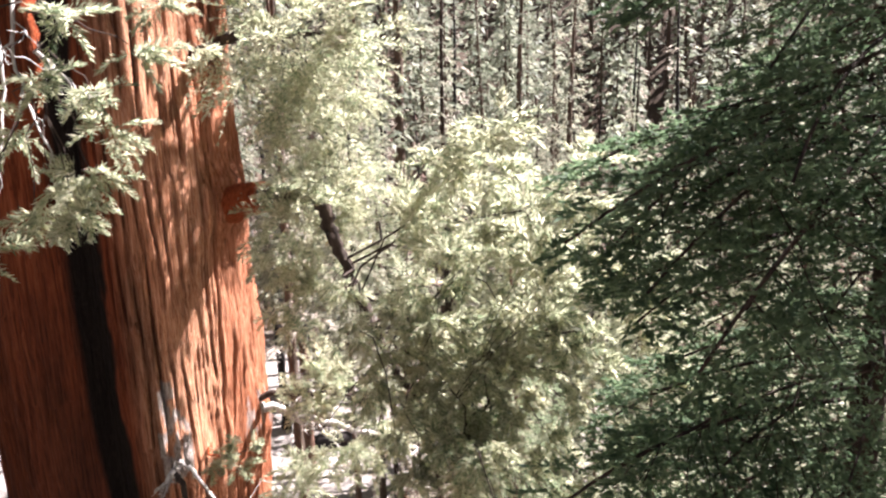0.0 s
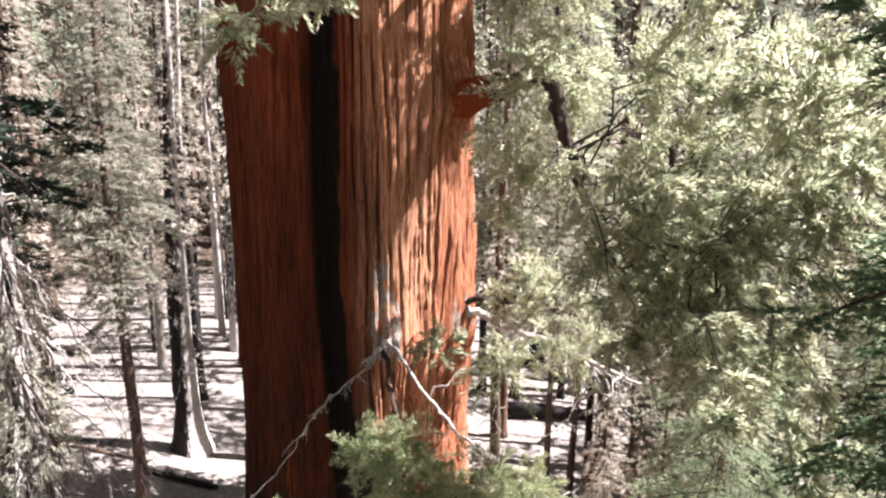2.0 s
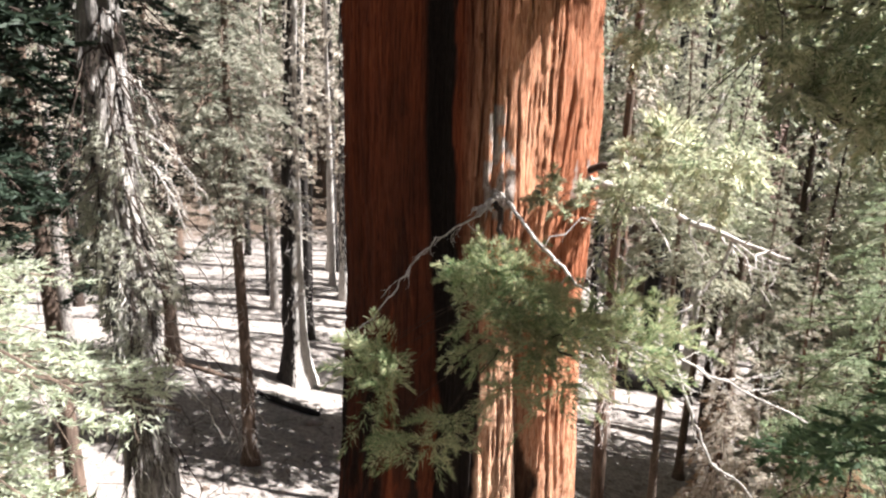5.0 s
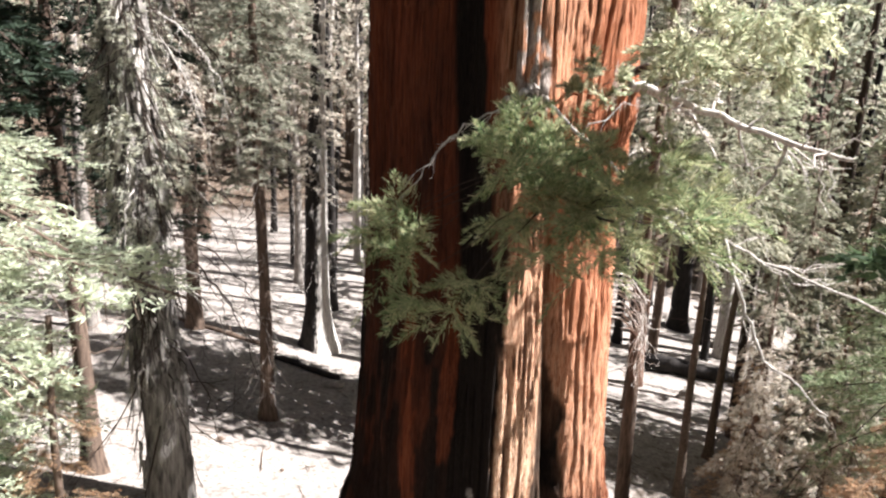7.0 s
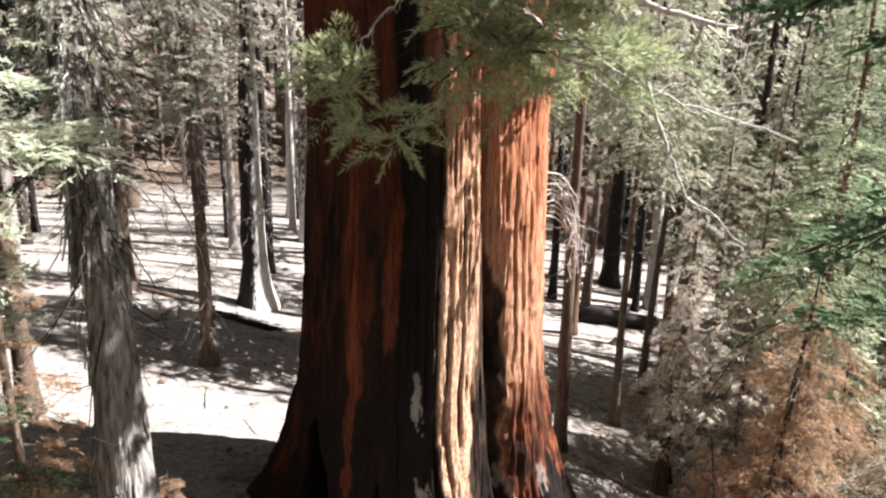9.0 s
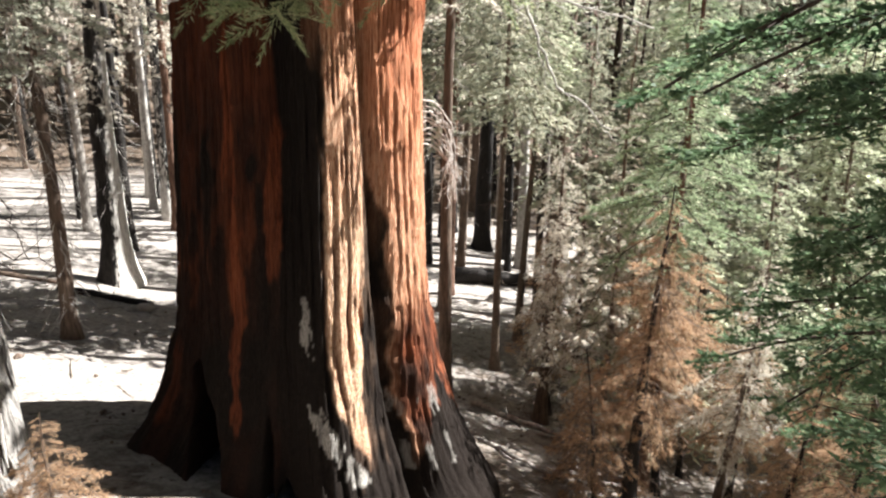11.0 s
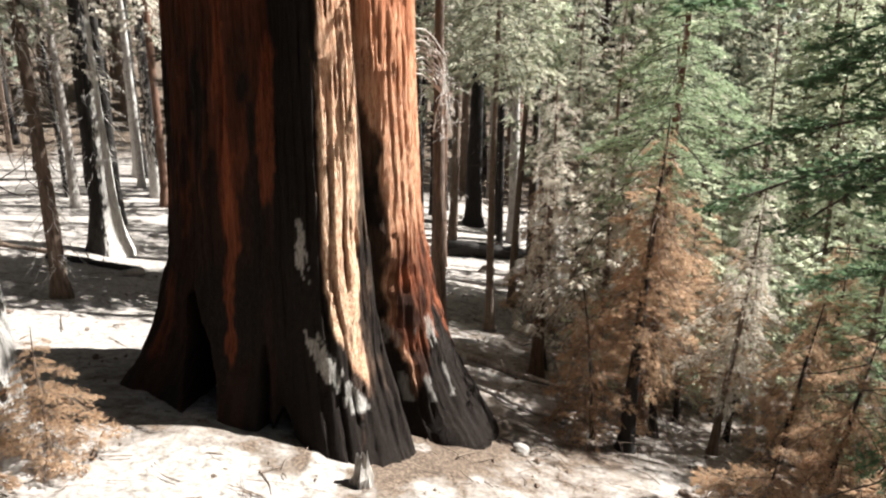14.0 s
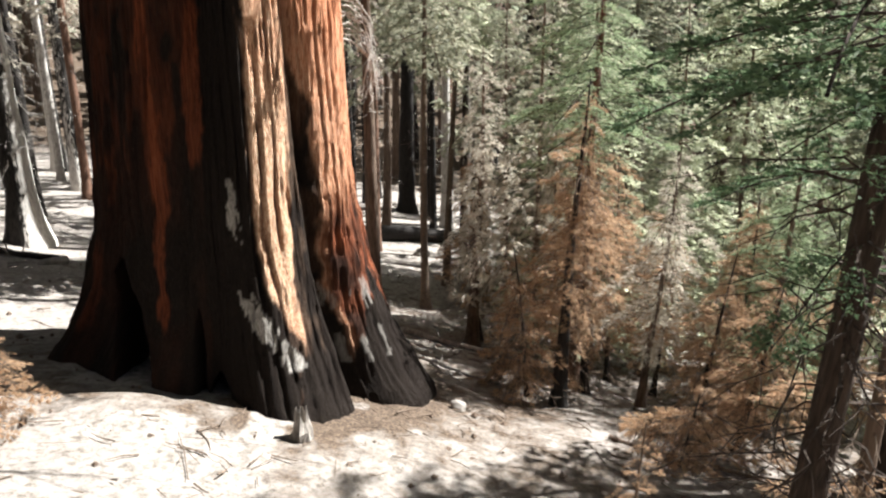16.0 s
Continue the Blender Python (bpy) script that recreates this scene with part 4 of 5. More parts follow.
# shaggy old stem beside it
SNAG = near_conifer("old_cedar", -4.72, -4.2, 26, 0.46, "shaggy grey old conifer with hanging lichen-grey sprays", M_SHAG, "lichen", rt, 8.2, 12.2, [(4, 1.0), (8, 1.1), (11, 1.6), (26, 1.4)], 34, bark_rough=0.13, sides=44, rings=150, lean=(-1.1, 0.3), tilt=(0.3, 0.95), dead=36, dead_zone=(4.5, 15), dead_len=1.8, dead_r=0.024, dead_mat=M_DARK, dead_droop=1.5, r1=0.12, flare=1.28)


def bark_shag(tree, x_top, height, r0, r1, n, rng):
    """Loose strips of bark that hang off the stem, their lower ends curled away from it."""
    bag = Bag()
    for _ in range(n):
        z = rng.uniform(0.4, 14.5)
        f = z / height
        r = (r0 + (r1 - r0) * f ** 0.85) * 1.04
        a = rng.uniform(0, 2 * np.pi)
        ln, w = rng.uniform(0.3, 1.1), rng.uniform(0.04, 0.12)
        out, side = np.array([math.cos(a), math.sin(a), 0]), np.array([-math.sin(a), math.cos(a), 0])
        s = np.linspace(0, 1, 5)[:, None]
        mid = np.array([x_top * f, 0.3 * f, z]) + out * (r + 0.02 + rng.uniform(0.02, 0.16) * s ** 2) + side * (rng.normal(0, 0.06) * s) - np.array([0, 0, ln]) * s
        half = side * (w * (1 - 0.6 * s))
        v = np.stack([mid - half, mid + out * 0.018, mid + half], 1).reshape(-1, 3)
        q = np.array([[3 * k + c, 3 * k + c + 1, 3 * k + c + 4, 3 * k + c + 3] for k in range(4) for c in (0, 1)])
        bag.add(v, q, int(rng.uniform() < 0.25))
    tagged(part("bark_shag", bag.mesh("bark_shag"), [M_SHAG, M_PALE], tree, "loose hanging strips of grey bark"), kind="stuff")


# top boughs of the old stem, their shade painted in by darker needles
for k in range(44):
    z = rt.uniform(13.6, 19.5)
    part("bough", BOUGHS["dusk"][k % 5], None, SNAG, "bough coloured dark as shade", bough_pose((-1.1 * z / 26, 0.3 * z / 26, z), rt.uniform(1.2, 5.2), rt.uniform(0.0, 0.6), rt.uniform(1.0, 2.3)))
bark_shag(SNAG, -1.1, 26, 0.46, 0.12, 300, rt)
for k in range(44):
    z, a, ln = rt.uniform(5.5, 13.5), rt.uniform(-1.3, 0.9), rt.uniform(0.8, 2.0)
    p = np.array([-1.1 * z / 26, 0.3 * z / 26, z])
    q = np.array([math.cos(a), math.sin(a), 0])
    dead_branch(SNAG, [p, p + q * 0.45 * ln + (0, 0, -0.1 * ln), p + q * 0.8 * ln + (0, 0, -0.5 * ln), p + q * ln + (0, 0, -1.1 * ln)], 0.017, 0.005, rt, 10, 0.55, label="long drooping bare branch", droop=0.9, mat=M_PALE if k % 3 == 0 else M_DARK)

# right of the sequoia: scorched saplings
SAPLINGS = [(7.9, 0.05, 8.5, 0.20, "dead"), (7.2, 0.5, 4.2, 0.07, "dead"), (7.05, 7.0, 10.5, 0.24, "grey"), (9.2, 1.5, 7.6, 0.12, "dead"),
            (11.0, -1.4, 4.6, 0.10, "dead"), (10.6, 0.8, 7.6, 0.12, "grey"), (9.3, 4.4, 8.6, 0.10, "grey"), (11.6, 2.0, 5.2, 0.09, "dead"), (11.4, -2.6, 4.4, 0.09, "dead"), (9.3, -3.8, 1.7, 0.05, "dead"), (12.6, 4.8, 6.5, 0.1, "dead"), (7.45, 8.4, 8.0, 0.24, "dead")]
for x, y, h, r, k in SAPLINGS:
    near_conifer("fir_sapling", x, y, h, r, "fire-killed young fir with rust brown needles and black stem" if k == "dead" else "young fir with lichen-grey dead sprays and black stem", M_BLACK if k == "dead" else M_BROWN, k, rt, (0.34 if h > 5 else 0.2) * h, 0.97 * h, [(0, 1.0), (0.3 * h, 1.55), (0.75 * h, 1.15), (h, 0.4)], int(16 + 4.0 * h), group="saplings", dead=int(14 + 4 * h), dead_zone=(0.3, 0.8 * h), dead_len=1.2, r1=0.012, tilt=(-0.3, 1.0), lean=(rt.normal(0, 0.35), rt.normal(0, 0.35)))

for x, y, h in [(13.3, 0.6, 6.2), (14.9, 2.6, 6.6), (15.6, -0.8, 5.4), (10.6, 3.2, 7.0)]:
    near_conifer("fir_sapling", x, y, h, 0.09, "fire-killed young fir with rust brown needles and black stem", M_BLACK, "far_dead", rt, 0.2 * h, 0.97 * h, [(0, 1.1), (0.3 * h, 1.7), (0.75 * h, 1.2), (h, 0.4)], int(26 + 4 * h), group="saplings", dead=34, dead_zone=(0.3, 0.7 * h), dead_len=1.3, r1=0.012, tilt=(-0.2, 0.9), lean=(rt.normal(0, 0.4), rt.normal(0, 0.4)))
# green conifer among them, its lower boughs scorched
GREEN_FIR = near_conifer("fir_tree", 9.1, 2.2, 16, 0.17, "sunlit green fir with scorched brown lower boughs", M_RED, "green", rt, 7.4, 15.8, [(7, 1.8), (10, 2.3), (16, 0.3)], 72, dead=50, dead_zone=(1, 7), dead_len=1.2, r1=0.03, tilt=(-0.1, 0.35))
for k in range(22):
    z = rt.uniform(2.6, 7.6)
    part("bough", BOUGHS["dead"][k % 5], None, GREEN_FIR, "scorched brown bough", bough_pose((0, 0, z), rt.uniform(0, 6.28), rt.uniform(-0.1, 0.7), rt.uniform(0.8, 1.9)))

# green conifers behind them
for x, y, h, k, lab in [(10.8, 5.2, 16.5, "pale", "grey-green fir with layered sunlit boughs"), (6.2, 13, 22, "greypale", "tall grey-green fir behind the sequoia"), (8.0, 18, 24, "pale", "tall pale fir behind the sequoia"), (4.3, 22, 26, "greypale", "tall grey-green fir behind the sequoia"), (8.7, 5.4, 14, "grey", "half-dead fir hung with grey lichen sprays"),
                        (12.4, 11.8, 15, "pale", "spire-topped green fir in the sun"), (13.4, -0.6, 11, "green", "pale green young fir in the sun"), (14.0, 6.0, 14, "pale", "pale green fir in full sun"), (11.6, 8.6, 14, "wood", "green fir among the saplings in the sun"), (13.6, 9.8, 21, "wood", "green fir among the saplings in the sun"), (16.5, 2.0, 13.5, "green", "pale green fir in full sun"), (18, 10, 24, "pale", "broad pale green fir on the slope"),
                        (10.0, 14, 17, "greypale", "thin grey-green fir on the slope"), (15, 17, 25, "pale", "tall green fir behind the saplings"), (21, 5, 15, "pale", "pale green fir in full sun"), (19.5, 1.5, 17, "green", "pale green fir in full sun"), (23, 1, 18, "pale", "pale green fir in full sun"), (22.5, 9, 21, "pale", "tall pale green fir in full sun"), (17.2, 6.6, 16, "pale", "pale green fir in full sun")]:
    near_conifer("fir_tree", x, y, h, 0.04 + 0.007 * h, lab, M_TWIG, {"pale": "far_pale", "greypale": "far_grey", "green": "far_green", "wood": "far_wood", "grey": "far_lichen"}.get(k, k) if math.hypot(x - 2, y + 15) > 19.5 else k, rt, (0.5 if h > 20 or h in (10.5, 17) and y > 9 else 0.12) * h, 0.98 * h, [(0, 0.18 * h), (0.3 * h, 0.20 * h), (h, 0.12)], int(((44 if k == "pale" else 34) + 2.4 * h) * (1.5 if 7 < y < 13 and x < 14.5 else 1.0)), group="forest firs", dead=10, dead_zone=(0.3, 0.35 * h), dead_len=1.1, r1=0.012, lean=(rt.normal(0, 0.5), rt.normal(0, 0.4)))

# dense firs added to shade the floor: hidden behind the sequoia, and down the sunny side
near_conifer("fir_tree", -2.0, 13.0, 31, 0.4, "added dense fir hidden behind the sequoia to shade the floor", M_BROWN, "far_dense", rt, 5, 30.5, [(5, 3.4), (14, 4.2), (31, 0.4)], 230, group="forest firs")
near_conifer("fir_tree", -0.6, 9.4, 26, 0.34, "added dense fir hidden behind the sequoia to shade the floor", M_BROWN, "far_dense", rt, 8, 25.5, [(8, 2.6), (14, 3.2), (26, 0.4)], 140, group="forest firs")
near_conifer("fir_tree", 13.4, -4.6, 16, 0.24, "added green fir at the right edge to shade the floor", M_DARK, "wood", rt, 4.5, 15.7, [(4, 1.6), (9, 2.1), (16, 0.3)], 60, group="forest firs")
near_conifer("fir_tree", 17.2, -5.0, 20, 0.27, "added tall green fir, out of view, to shade the floor", M_DARK, "far_pale", rt, 7.5, 19.6, [(7, 1.9), (12, 2.3), (20, 0.3)], 70, group="forest firs")

near_conifer("fir_tree", 12.4, 15.6, 18, 0.22, "dense grey-green fir added on the slope for shade", M_DARK, "far_dense", rt, 2.5, 17.6, [(2, 2.8), (7, 3.2), (18, 0.3)], 140, group="forest firs")
near_conifer("fir_tree", 16.8, 17.6, 24, 0.26, "tall dense green fir added on the slope for shade", M_DARK, "far_dense", rt, 4, 23.6, [(3, 3.0), (9, 3.8), (24, 0.3)], 160, group="forest firs")
near_conifer("fir_tree", 13.6, 18.8, 20, 0.24, "dense grey-green fir added on the slope for shade", M_DARK, "far_dense", rt, 2.5, 19.6, [(2, 2.8), (7, 3.4), (20, 0.3)], 140, group="forest firs")
near_conifer("fir_tree", 17.5, 22.0, 25, 0.28, "tall dense green fir added on the slope for shade", M_DARK, "far_dense", rt, 4, 24.6, [(3, 3.0), (9, 3.6), (25, 0.3)], 120, group="forest firs")

# left of the sequoia, behind the old stem
near_conifer("fir_tree", -17.0, 15.4, 28, 0.36, "tall thin fir with grey sunlit boughs", M_BROWN, "far_lichen", rt, 7.5, 27.5, [(6, 1.8), (12, 2.8), (18, 2.4), (28, 0.3)], 95, dead=40, dead_zone=(2, 9), dead_len=1.3, group="forest firs")
near_conifer("fir_tree", -8.9, 7.3, 25, 0.25, "slim fir with grey-green boughs and drooping dead lower sprays", M_BROWN, "greypale", rt, 8.6, 24.5, [(8, 1.2), (11, 2.0), (15, 2.3), (25, 0.3)], 112, dead=150, dead_zone=(1.0, 10), dead_len=0.9, dead_droop=1.3, dead_mat=M_PALE, group="forest firs")
near_conifer("fir_tree", -11.3, 17.4, 27, 0.70, "old fir with one near-black flank and one pale flank", M_HALF, "far_lichen", rt, 8.5, 26, [(8, 1.4), (14, 2.3), (27, 0.4)], 70, dead=60, dead_zone=(3, 11), dead_len=1.5, dead_droop=1.1, group="forest firs", dead_mat=M_PALE)
# two firs darkened by needle colour in place of cast shade
near_conifer("fir_tree", -12.6, 6.5, 22, 0.28, "green fir with needles coloured dark as shade", M_BROWN, "dusk", rt, 6, 21.5, [(5, 2.0), (12, 2.4), (22, 0.3)], 56, dead=20, dead_zone=(1, 7), dead_len=1.4, group="forest firs")
near_conifer("fir_tree", -11.0, 1.0, 21, 0.28, "green fir beside the old stem, coloured dark as shade", M_BROWN, "dusk", rt, 8, 20.5, [(7, 2.2), (13, 2.6), (21, 0.3)], 60, dead=26, dead_zone=(2, 9), dead_len=1.6, group="forest firs")
# stems behind the sequoia to its right
STEMS = [(3.7, 8.0, 24, 0.24, M_BROWN), (8.65, 41.4, 38, 0.72, M_BLACK), (10.2, 38.5, 30, 0.30, M_BLACK), (6.3, 34.0, 28, 0.34, M_BROWN), (11.6, 39.0, 34, 0.5, M_RED), (5.0, 27.0, 30, 0.35, M_RED), (9.9, 35, 26, 0.26, M_BLACK), (11.2, 36.5, 25, 0.5, M_PALE), (-16.1, 36, 30, 0.26, M_PALE), (-14.0, 33, 33, 0.45, M_HALF), (-12.6, 30, 28, 0.30, M_RED), (-17.5, 40, 36, 0.5, M_HALF), (-13.2, 24, 26, 0.3, M_HALF), (-14.9, 27, 26, 0.24, M_PALE)]


# ---------------------------------------------------------------- forest behind
def forest_variant(rng, height, r0, crown_low, reach, n, leafmat, wood, bare_n):
    """A forest tree made once: stem, dead twigs and crown, to be copied."""
    bag, sweep = trunk_bag(height, r0, 0.05, rng, (rng.normal(0, 0.3), rng.normal(0, 0.3)), 9, 1.35, 0.08, 22)
    trunk = bag.mesh("trunk", True)
    trunk.materials.append(wood)
    tw = Bag()
    bare_twigs(tw, sweep, 0.08 * height, max(crown_low, 0.3) * height + 2, bare_n, rng, 1.3, 0.022, 0.45)
    twm = tw.mesh("dead_twigs")
    twm.materials.append(M_GREY)
    crown = Bag()
    protos = [bough(1.0, rng, droop=0.55, twigs=4, sub=3, per=3, leaf=(0.19, 0.062), width=0.42, wood_r=0.012, bare=0.15, lift=-0.45) for _ in range(3)]
    a = 0.0
    for k in range(n):
        f = (k + rng.uniform(0, 0.9)) / n
        z = height * (crown_low + (0.99 - crown_low) * f)
        a += 2.399 + rng.uniform(-0.5, 0.5)
        ln = (reach * (1 - f) ** 0.7 + 0.25) * rng.uniform(0.6, 1.2)
        crown.placed(protos[rng.integers(3)], bough_pose(stem_at(sweep, z), a, rng.uniform(-0.1, 0.5), ln))
    cm = crown.mesh("crown")
    cm.materials.append(M_TWIG)
    cm.materials.append(leafmat)
    return trunk, twm, cm


rf = np.random.default_rng(404)
VARIANTS = [forest_variant(rf, 34, 0.42, 0.40, 2.8, 50, L_MIX, M_BROWN, 26), forest_variant(rf, 30, 0.34, 0.42, 2.0, 36, L_GREY, M_GREY, 40),
            forest_variant(rf, 38, 0.50, 0.50, 2.8, 40, L_WOOD, M_BROWN, 22), forest_variant(rf, 26, 0.24, 0.35, 1.7, 26, L_ROSE, M_BLACK, 34),
            forest_variant(rf, 31, 0.36, 0.60, 1.6, 18, L_GREY, M_BLACK, 54), forest_variant(rf, 24, 0.20, 0.15, 2.7, 54, L_PALE, M_BROWN, 14), forest_variant(rf, 28, 0.30, 0.30, 2.3, 40, L_MIX, M_DARK, 40), forest_variant(rf, 29, 0.26, 0.66, 1.2, 10, L_GREY, M_HALF, 60)]
LABELS = ["tall fir with bare brown stem and grey-green crown", "grey-barked fir with lichen-grey crown", "tall red-barked pine with a high green crown", "scorched fir with black stem and rusty crown",
          "burnt black stem with thin grey crown", "pale green sunlit fir clothed to the ground", "dark-stemmed fir with drooping grey-green sprays", "half dark, half pale stem with many bare twigs"]


def forest_tree(k, x, y, turn, scale, stem=None):
    trunk, twigs, crown = VARIANTS[k]
    tree = thing("forest_tree", x, y, gz(x, y), LABELS[k], "tree", "forest trees", turn)
    tree.scale = (scale,) * 3
    part("trunk", trunk, None, tree)
    tagged(part("twig_tangle", twigs, None, tree), kind="stuff")
    part("crown", crown, None, tree)


for x, y, h, r, m in STEMS:
    tree = thing("forest_tree", x, y, gz(x, y), "straight bare conifer stem with dead twigs", "tree", "forest trees", rf.uniform(0, 360))
    bag, sweep = trunk_bag(h, r, 0.08, rf, (rf.normal(0, 0.25), rf.normal(0, 0.25)), 12, 1.3, 0.07, 30)
    part("trunk", bag.mesh("trunk", True), m, tree)
    tw = Bag()
    bare_twigs(tw, sweep, 0.15 * h, 0.6 * h, 22, rf, 1.2, 0.02)
    tagged(part("twig_tangle", tw.mesh("twig_tangle"), M_GREY, tree), kind="stuff")
    part("crown", VARIANTS[int(rf.choice([0, 1, 4]))][2], None, tree).scale = (h / 34,) * 3

spots = [(s[0], s[1]) for s in STEMS] + [(-11.6, 17.2), (-17.0, 15.4), (-8.9, 7.3), (-12.6, 6.5)]
tries = 0
count = 0
while count < 108 and tries < 6000:
    tries += 1
    a, d = radians(rf.uniform(-58, 60)), 15 + 62 * rf.uniform() ** 0.75
    x, y = 2 + d * math.sin(a), -15 + (d + 13) * math.cos(a)
    if y < 9 + 0.25 * abs(x) or (y < 30 and -9 < x < 9) or (x > 4 and y < 20) or min(math.hypot(x - p, y - q) for p, q in spots) < 2.1:
        continue
    if x > 5 and rf.uniform() < 0.6:
        continue
    if x < -5 and y < 36 and x > -26 and rf.uniform() < (0.8 if y < 26 else 0.55):
        continue
    spots.append((x, y))
    count += 1
    k = rf.choice(8, p=[0.03, 0.20, 0.05, 0.08, 0.24, 0.0, 0.06, 0.34] if x < -4 else [0.08, 0.14, 0.08, 0.20, 0.18, 0.0, 0.22, 0.10])
    forest_tree(int(k), x, y, rf.uniform(0, 360), rf.uniform(0.8, 1.15))
# tall dense stand added up the sunny side to shade the ground behind
for i in range(4):
    for j in range(3):
        forest_tree(int(rf.choice([5, 5, 0])), 24.0 + 4.6 * i + rf.uniform(-1.4, 1.4), 15.6 + 5.2 * j + rf.uniform(-1.6, 1.6), rf.uniform(0, 360), rf.uniform(1.0, 1.2))
# mostly unseen trees added at the sides and behind: close the grove, cut skylight, cast shade
for x, y, k in [(17.8, -3.4, 5), (20.5, -5.2, 5), (24, -8, 5), (30, 12, 6), (26, -18, 0), (16, -24, 2), (4, -30, 1), (-8, -28, 0), (-18, -22, 2), (-22, -10, 0), (-20, 0, 5), (-26, 8, 0), (-17, -6, 5), (12, -19, 5), (-32, -4, 1), (-30, 4, 0), (-12, -20, 1), (0, -24, 5), (-28, 16, 2), (-20, 12, 1), (-1.5, 19, 2), (1.8, 25, 0), (-14, -13, 5)]:
    forest_tree(k, x, y, rf.uniform(0, 360), rf.uniform(0.85, 1.1))


# ---------------------------------------------------------------- far woods on the slopes
def far_woods():
    rng = np.random.default_rng(9)
    bag = Bag()
    protos = []
    for _ in range(4):
        t = Bag()
        h = 1.0
        t.wood(np.array([(0, 0, -0.05), (0, 0, 0.5), (0, 0, 1.0)]), [0.011, 0.008, 0.001], 5, 0)
        n = 150
        f = rng.uniform(0, 1, n) ** 0.8
        z = 0.25 + 0.75 * f
        a = rng.uniform(0, 6.28, n)
        r = 0.085 * (1 - f) ** 0.7 * rng.uniform(0.1, 1, n) ** 0.5
        p = np.stack([np.cos(a) * r, np.sin(a) * r, z], -1)
        w = unit(np.stack([np.cos(a), np.sin(a), rng.normal(-0.4, 0.3, n)], -1))
        t.leaves(p, w, rng.uniform(0.02, 0.045, n), rng.uniform(0.012, 0.026, n), rng, 1)
        protos.append(t)
    k = 0
    while k < 850:
        a, d = radians(rng.uniform(-62, 62)), rng.uniform(70, 210)
        x, y = d * math.sin(a), d * math.cos(a) - 10
        s = rng.uniform(20, 38)
        bag.placed(protos[rng.integers(4)], Matrix.Translation((x, y, gz(x, y))) @ Matrix.Rotation(rng.uniform(0, 6), 4, 'Z') @ Matrix.Scale(s, 4))
        bag.slot[-1] = np.where(bag.slot[-1] == 1, 1 + int(rng.uniform() < 0.78), 0)
        k += 1
    for k in range(160):
        a, d = radians(rng.uniform(62, 298)), rng.uniform(45, 150)
        x, y = d * math.sin(a), d * math.cos(a) - 10
        bag.placed(protos[rng.integers(4)], Matrix.Translation((x, y, gz(x, y))) @ Matrix.Scale(rng.uniform(20, 36), 4))
    me = bag.mesh("far_woods")
    for m in (M_BROWN, L_WOOD, L_ROSE):
        me.materials.append(m)
    tagged(new("far_woods", me), "distant hillside of green and fire-scorched conifers", "woods", kind="stuff")


far_woods()


# ---------------------------------------------------------------- small things on the floor
def log(x0, y0, x1, y1, r, label, mat, rng, sides=14):
    """A fallen stem that follows the ground, with broken stubs and open ends."""
    n = 14
    t = np.linspace(0, 1, n)
    xs, ys = x0 + (x1 - x0) * t, y0 + (y1 - y0) * t
    zs = ground_z(xs, ys) + r * 0.75
    zs = np.linspace(zs[0], zs[-1], n) * 0.5 + zs * 0.5
    c = np.array([xs[n // 2], ys[n // 2], zs[n // 2] - r])
    line = np.stack([xs, ys, zs], -1) - c + rng.normal(size=(n, 3)) * 0.02
    thing_ob = thing("fallen_log", *c, label, "log", "fallen logs")
    v, q = tube(line, r * np.linspace(1.0, 0.7, n), sides)
    mid = np.repeat(line, sides, 0)
    v = mid + (v - mid) * (0.62 + 0.5 * value_noise(v * 1.4, 51) + 0.25 * value_noise(v * 5, 52))[:, None]
    part("stem", Bag().add(v, q).mesh("stem", True), mat, thing_ob)
    for _ in range(4):
        k = rng.integers(2, n - 2)
        w = unit(rng.normal(size=3) + (0, 0, 0.8))
        part("stub", Bag().wood(bend(line[k], line[k] + w * rng.uniform(0.3, 0.8), 0, 0.02, 4, rng), np.linspace(r * 0.22, 0.01, 4), 5).mesh("stub", True), mat, thing_ob)


def rock(x, y, s, rng, label="rough grey stone on the forest floor"):
    bm = bmesh.new()
    bmesh.ops.create_icosphere(bm, subdivisions=3, radius=1)
    off = Vector(rng.uniform(-50, 50, 3))
    for v in bm.verts:
        n = noise.noise(v.co * 0.9 + off) * 0.45 + noise.noise(v.co * 2.6 + off) * 0.16
        v.co = Vector((v.co.x * s[0], v.co.y * s[1], v.co.z * s[2])) * (1 + n)
    me = bpy.data.meshes.new("rock")
    bm.to_mesh(me)
    bm.free()
    ob = tagged(part("rock", me, M_STONE), label, "rock", "rocks")
    ob.matrix_basis = pose(x, y, gz(x, y) + s[2] * 0.25, 0, 0, rng.uniform(0, 360))


def stump(x, y, h, r, rng):
    base = gz(x, y)
    ob = thing("stump", x, y, base, "small splintered grey stump in the litter", "stump")
    n = 14
    a = np.arange(n) * 2 * np.pi / n
    rings = []
    for f in (-0.3, 0.0, 0.35, 0.7, 1.0):
        rr = r * (1.5 - 0.7 * max(f, 0)) * (1 + 0.2 * rng.normal(size=n))
        z = h * f + (rng.uniform(-0.4, 0.3, n) * h if f == 1.0 else 0)
        rings.append(np.stack([np.cos(a) * rr, np.sin(a) * rr, np.full(n, 0.0) + z], -1))
    v = np.concatenate(rings)
    k = np.arange(4)[:, None] * n
    j = np.arange(n)[None]
    q = np.stack([k + j, k + (j + 1) % n, k + n + (j + 1) % n, k + n + j], -1).reshape(-1, 4)
    part("stem", Bag().add(v, q).mesh("stem"), M_GREY, ob)


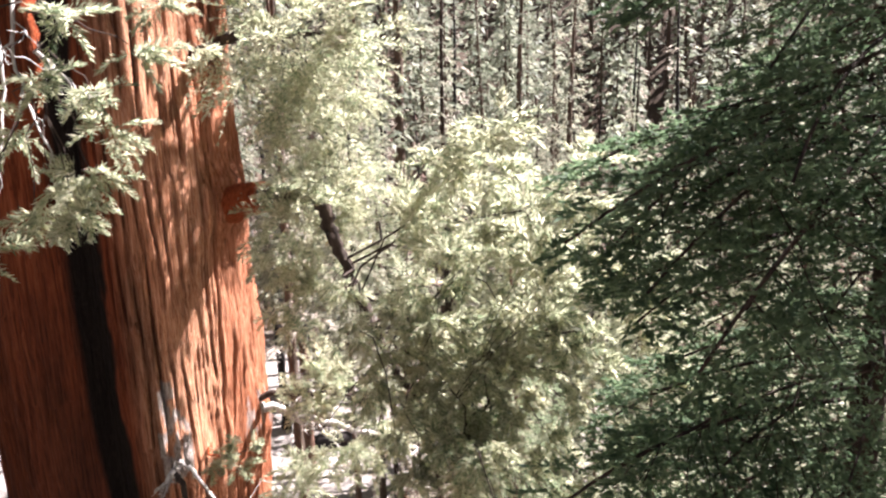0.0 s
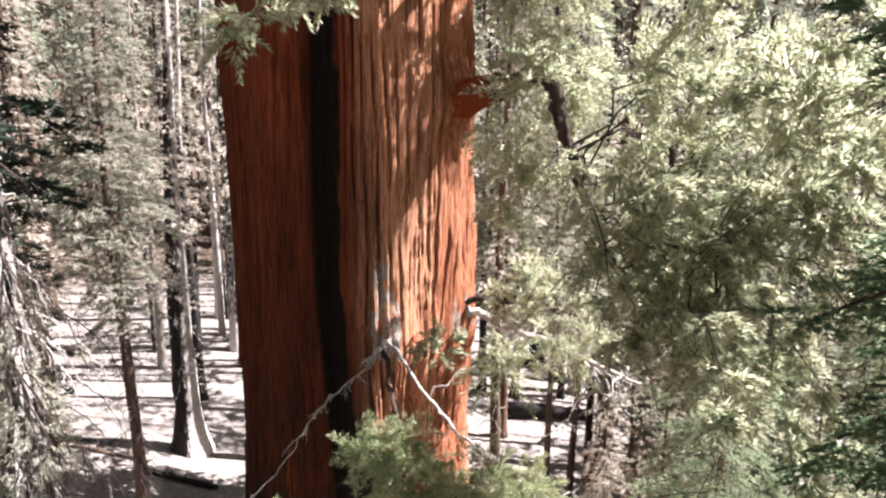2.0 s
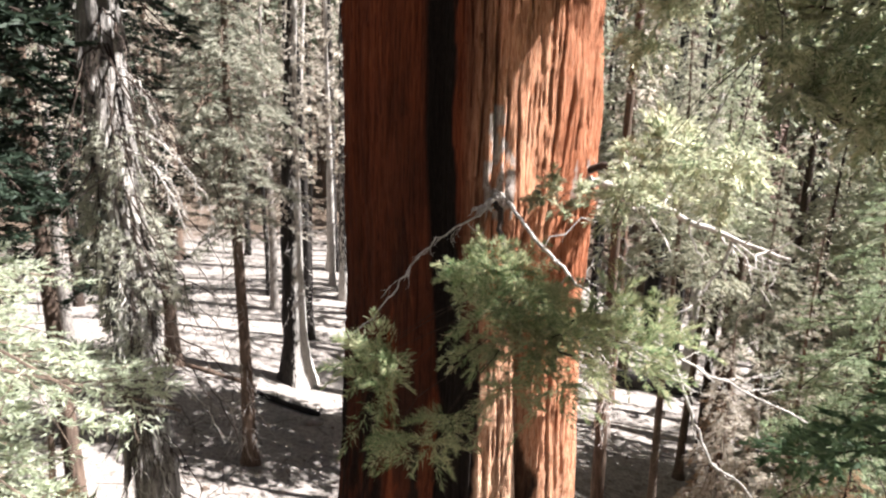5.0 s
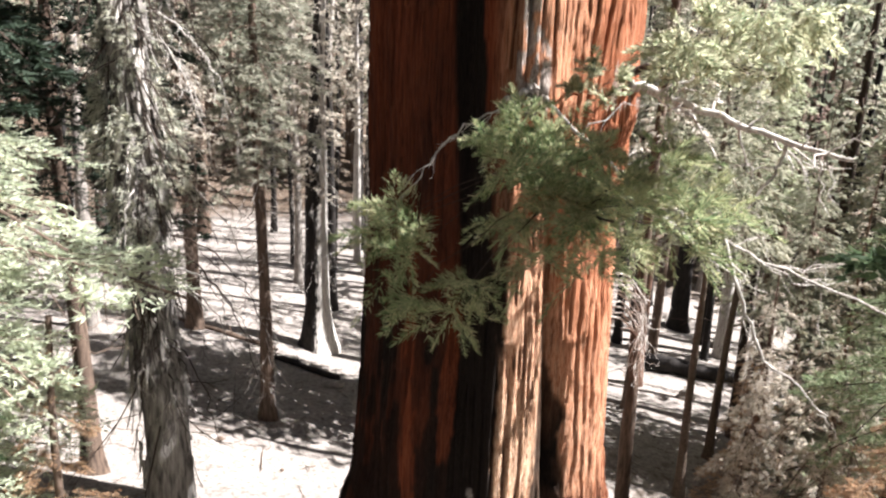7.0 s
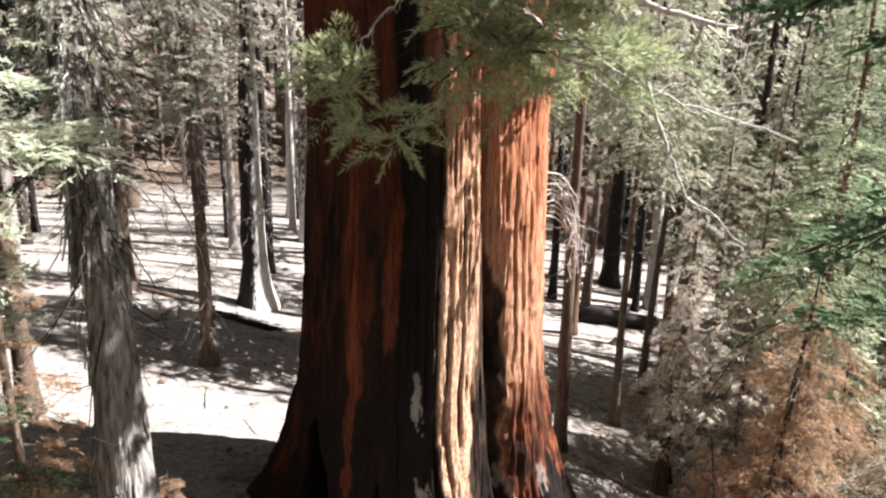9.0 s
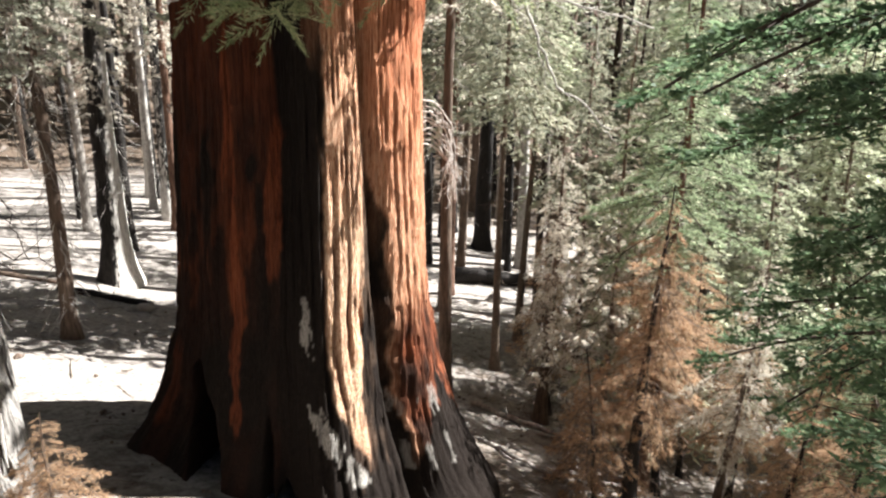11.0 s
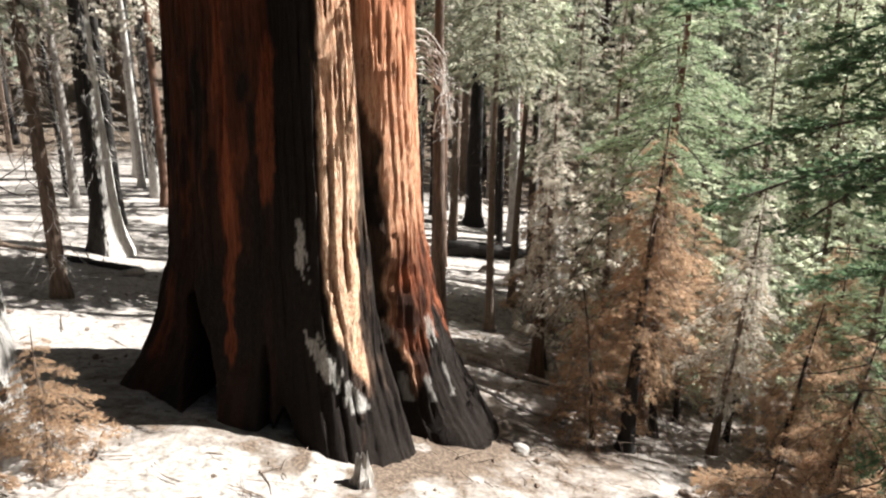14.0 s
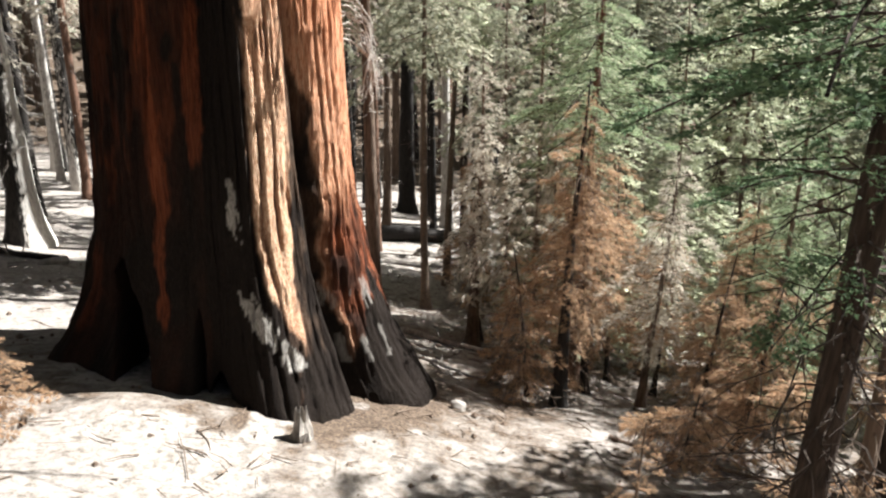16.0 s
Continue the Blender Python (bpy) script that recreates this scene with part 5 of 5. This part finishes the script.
def litter():
    """Sticks, bark chips and clods strewn over the near floor."""
    rng = np.random.default_rng(88)
    bag = Bag()
    n = 0
    while n < 1500:
        x, y = rng.uniform(-13, 15), rng.uniform(-10, 24)
        if math.hypot(x, y) < 3.4 or (x < -1 and rng.uniform() < 0.45):
            continue
        ln = rng.gamma(1.6, 0.16) + 0.06
        a = rng.uniform(0, 6.28)
        d = np.array([math.cos(a), math.sin(a), rng.normal(0, 0.08)]) * ln
        p = np.array([x, y, 0])
        line = np.stack([p - d, p + rng.normal(size=3) * 0.1 * ln, p + d])
        line[:, 2] = ground_z(line[:, 0], line[:, 1]) + 0.02 + np.abs(rng.normal(0, 0.03, 3))
        bag.wood(line, np.array([1, 0.8, 0.4]) * rng.uniform(0.005, 0.02), 4)
        n += 1
    tagged(part("stick_litter", bag.mesh("stick_litter"), M_TWIG), "thin dry sticks strewn on the floor", "sticks", kind="stuff")
    rng = np.random.default_rng(89)
    bag = Bag()
    base = np.array([(1, 0, 0), (-1, 0, 0), (0, 1, 0), (0, -1, 0), (0, 0, 1), (0, 0, -1)], float)
    tri = np.array([(0, 2, 4), (2, 1, 4), (1, 3, 4), (3, 0, 4), (2, 0, 5), (1, 2, 5), (3, 1, 5), (0, 3, 5)])
    for _ in range(1800):
        x, y = rng.uniform(-12, 14), rng.uniform(-11, 20)
        near = abs(math.hypot(x, y) - 4.3) < 1.4 or (x > 2 and y > -6)
        if math.hypot(x, y) < 3.0 or (not near and rng.uniform() < 0.8):
            continue
        s = rng.gamma(2, 0.014) + 0.012
        v = base * s * rng.uniform(0.6, 1.5, (6, 3)) * (1, 1, 0.7) + (x, y, gz(x, y) + 0.3 * s)
        bag.v.append(v)
        bag.t.append(tri + bag.n)
        bag.tslot.append(np.zeros(8, int))
        bag.n += 6
    tagged(part("clod_litter", bag.mesh("clod_litter"), M_BROWN), "dark bark chips and clods of earth", "litter", kind="stuff")


rl = np.random.default_rng(60)
log(5.6, 30.4, 11.6, 32.0, 0.6, "dark fallen log half sunk in the dust", M_BLACK, rl)
log(-12.5, 14.0, -8.6, 13.4, 0.16, "charred fallen log on the pale dust", M_BLACK, rl)
log(-20.5, 16.2, -12.4, 15.0, 0.14, "thin dark fallen log on the pale dust", M_BROWN, rl)
log(4.3, 3.4, 6.6, 1.2, 0.07, "thin fallen branch beside the root", M_GREY, rl, 8)
log(4.6, 7.0, 9.5, 4.2, 0.12, "grey fallen stem on the slope", M_GREY, rl, 10)
log(8.2, -2.6, 10.9, -4.4, 0.06, "thin dark fallen branch in the litter", M_BROWN, rl, 8)
rock(7.9, 26.8, (0.55, 0.4, 0.4), rl, "dark boulder on the pale dust")
rock(8.9, -3.1, (0.32, 0.25, 0.28), rl)
rock(-8.4, 12.2, (0.5, 0.3, 0.22), rl)
rock(4.9, -1.6, (0.22, 0.16, 0.13), rl)
rock(8.0, 10.2, (0.35, 0.3, 0.2), rl)
stump(1.5, -4.6, 0.55, 0.13, rl)
litter()
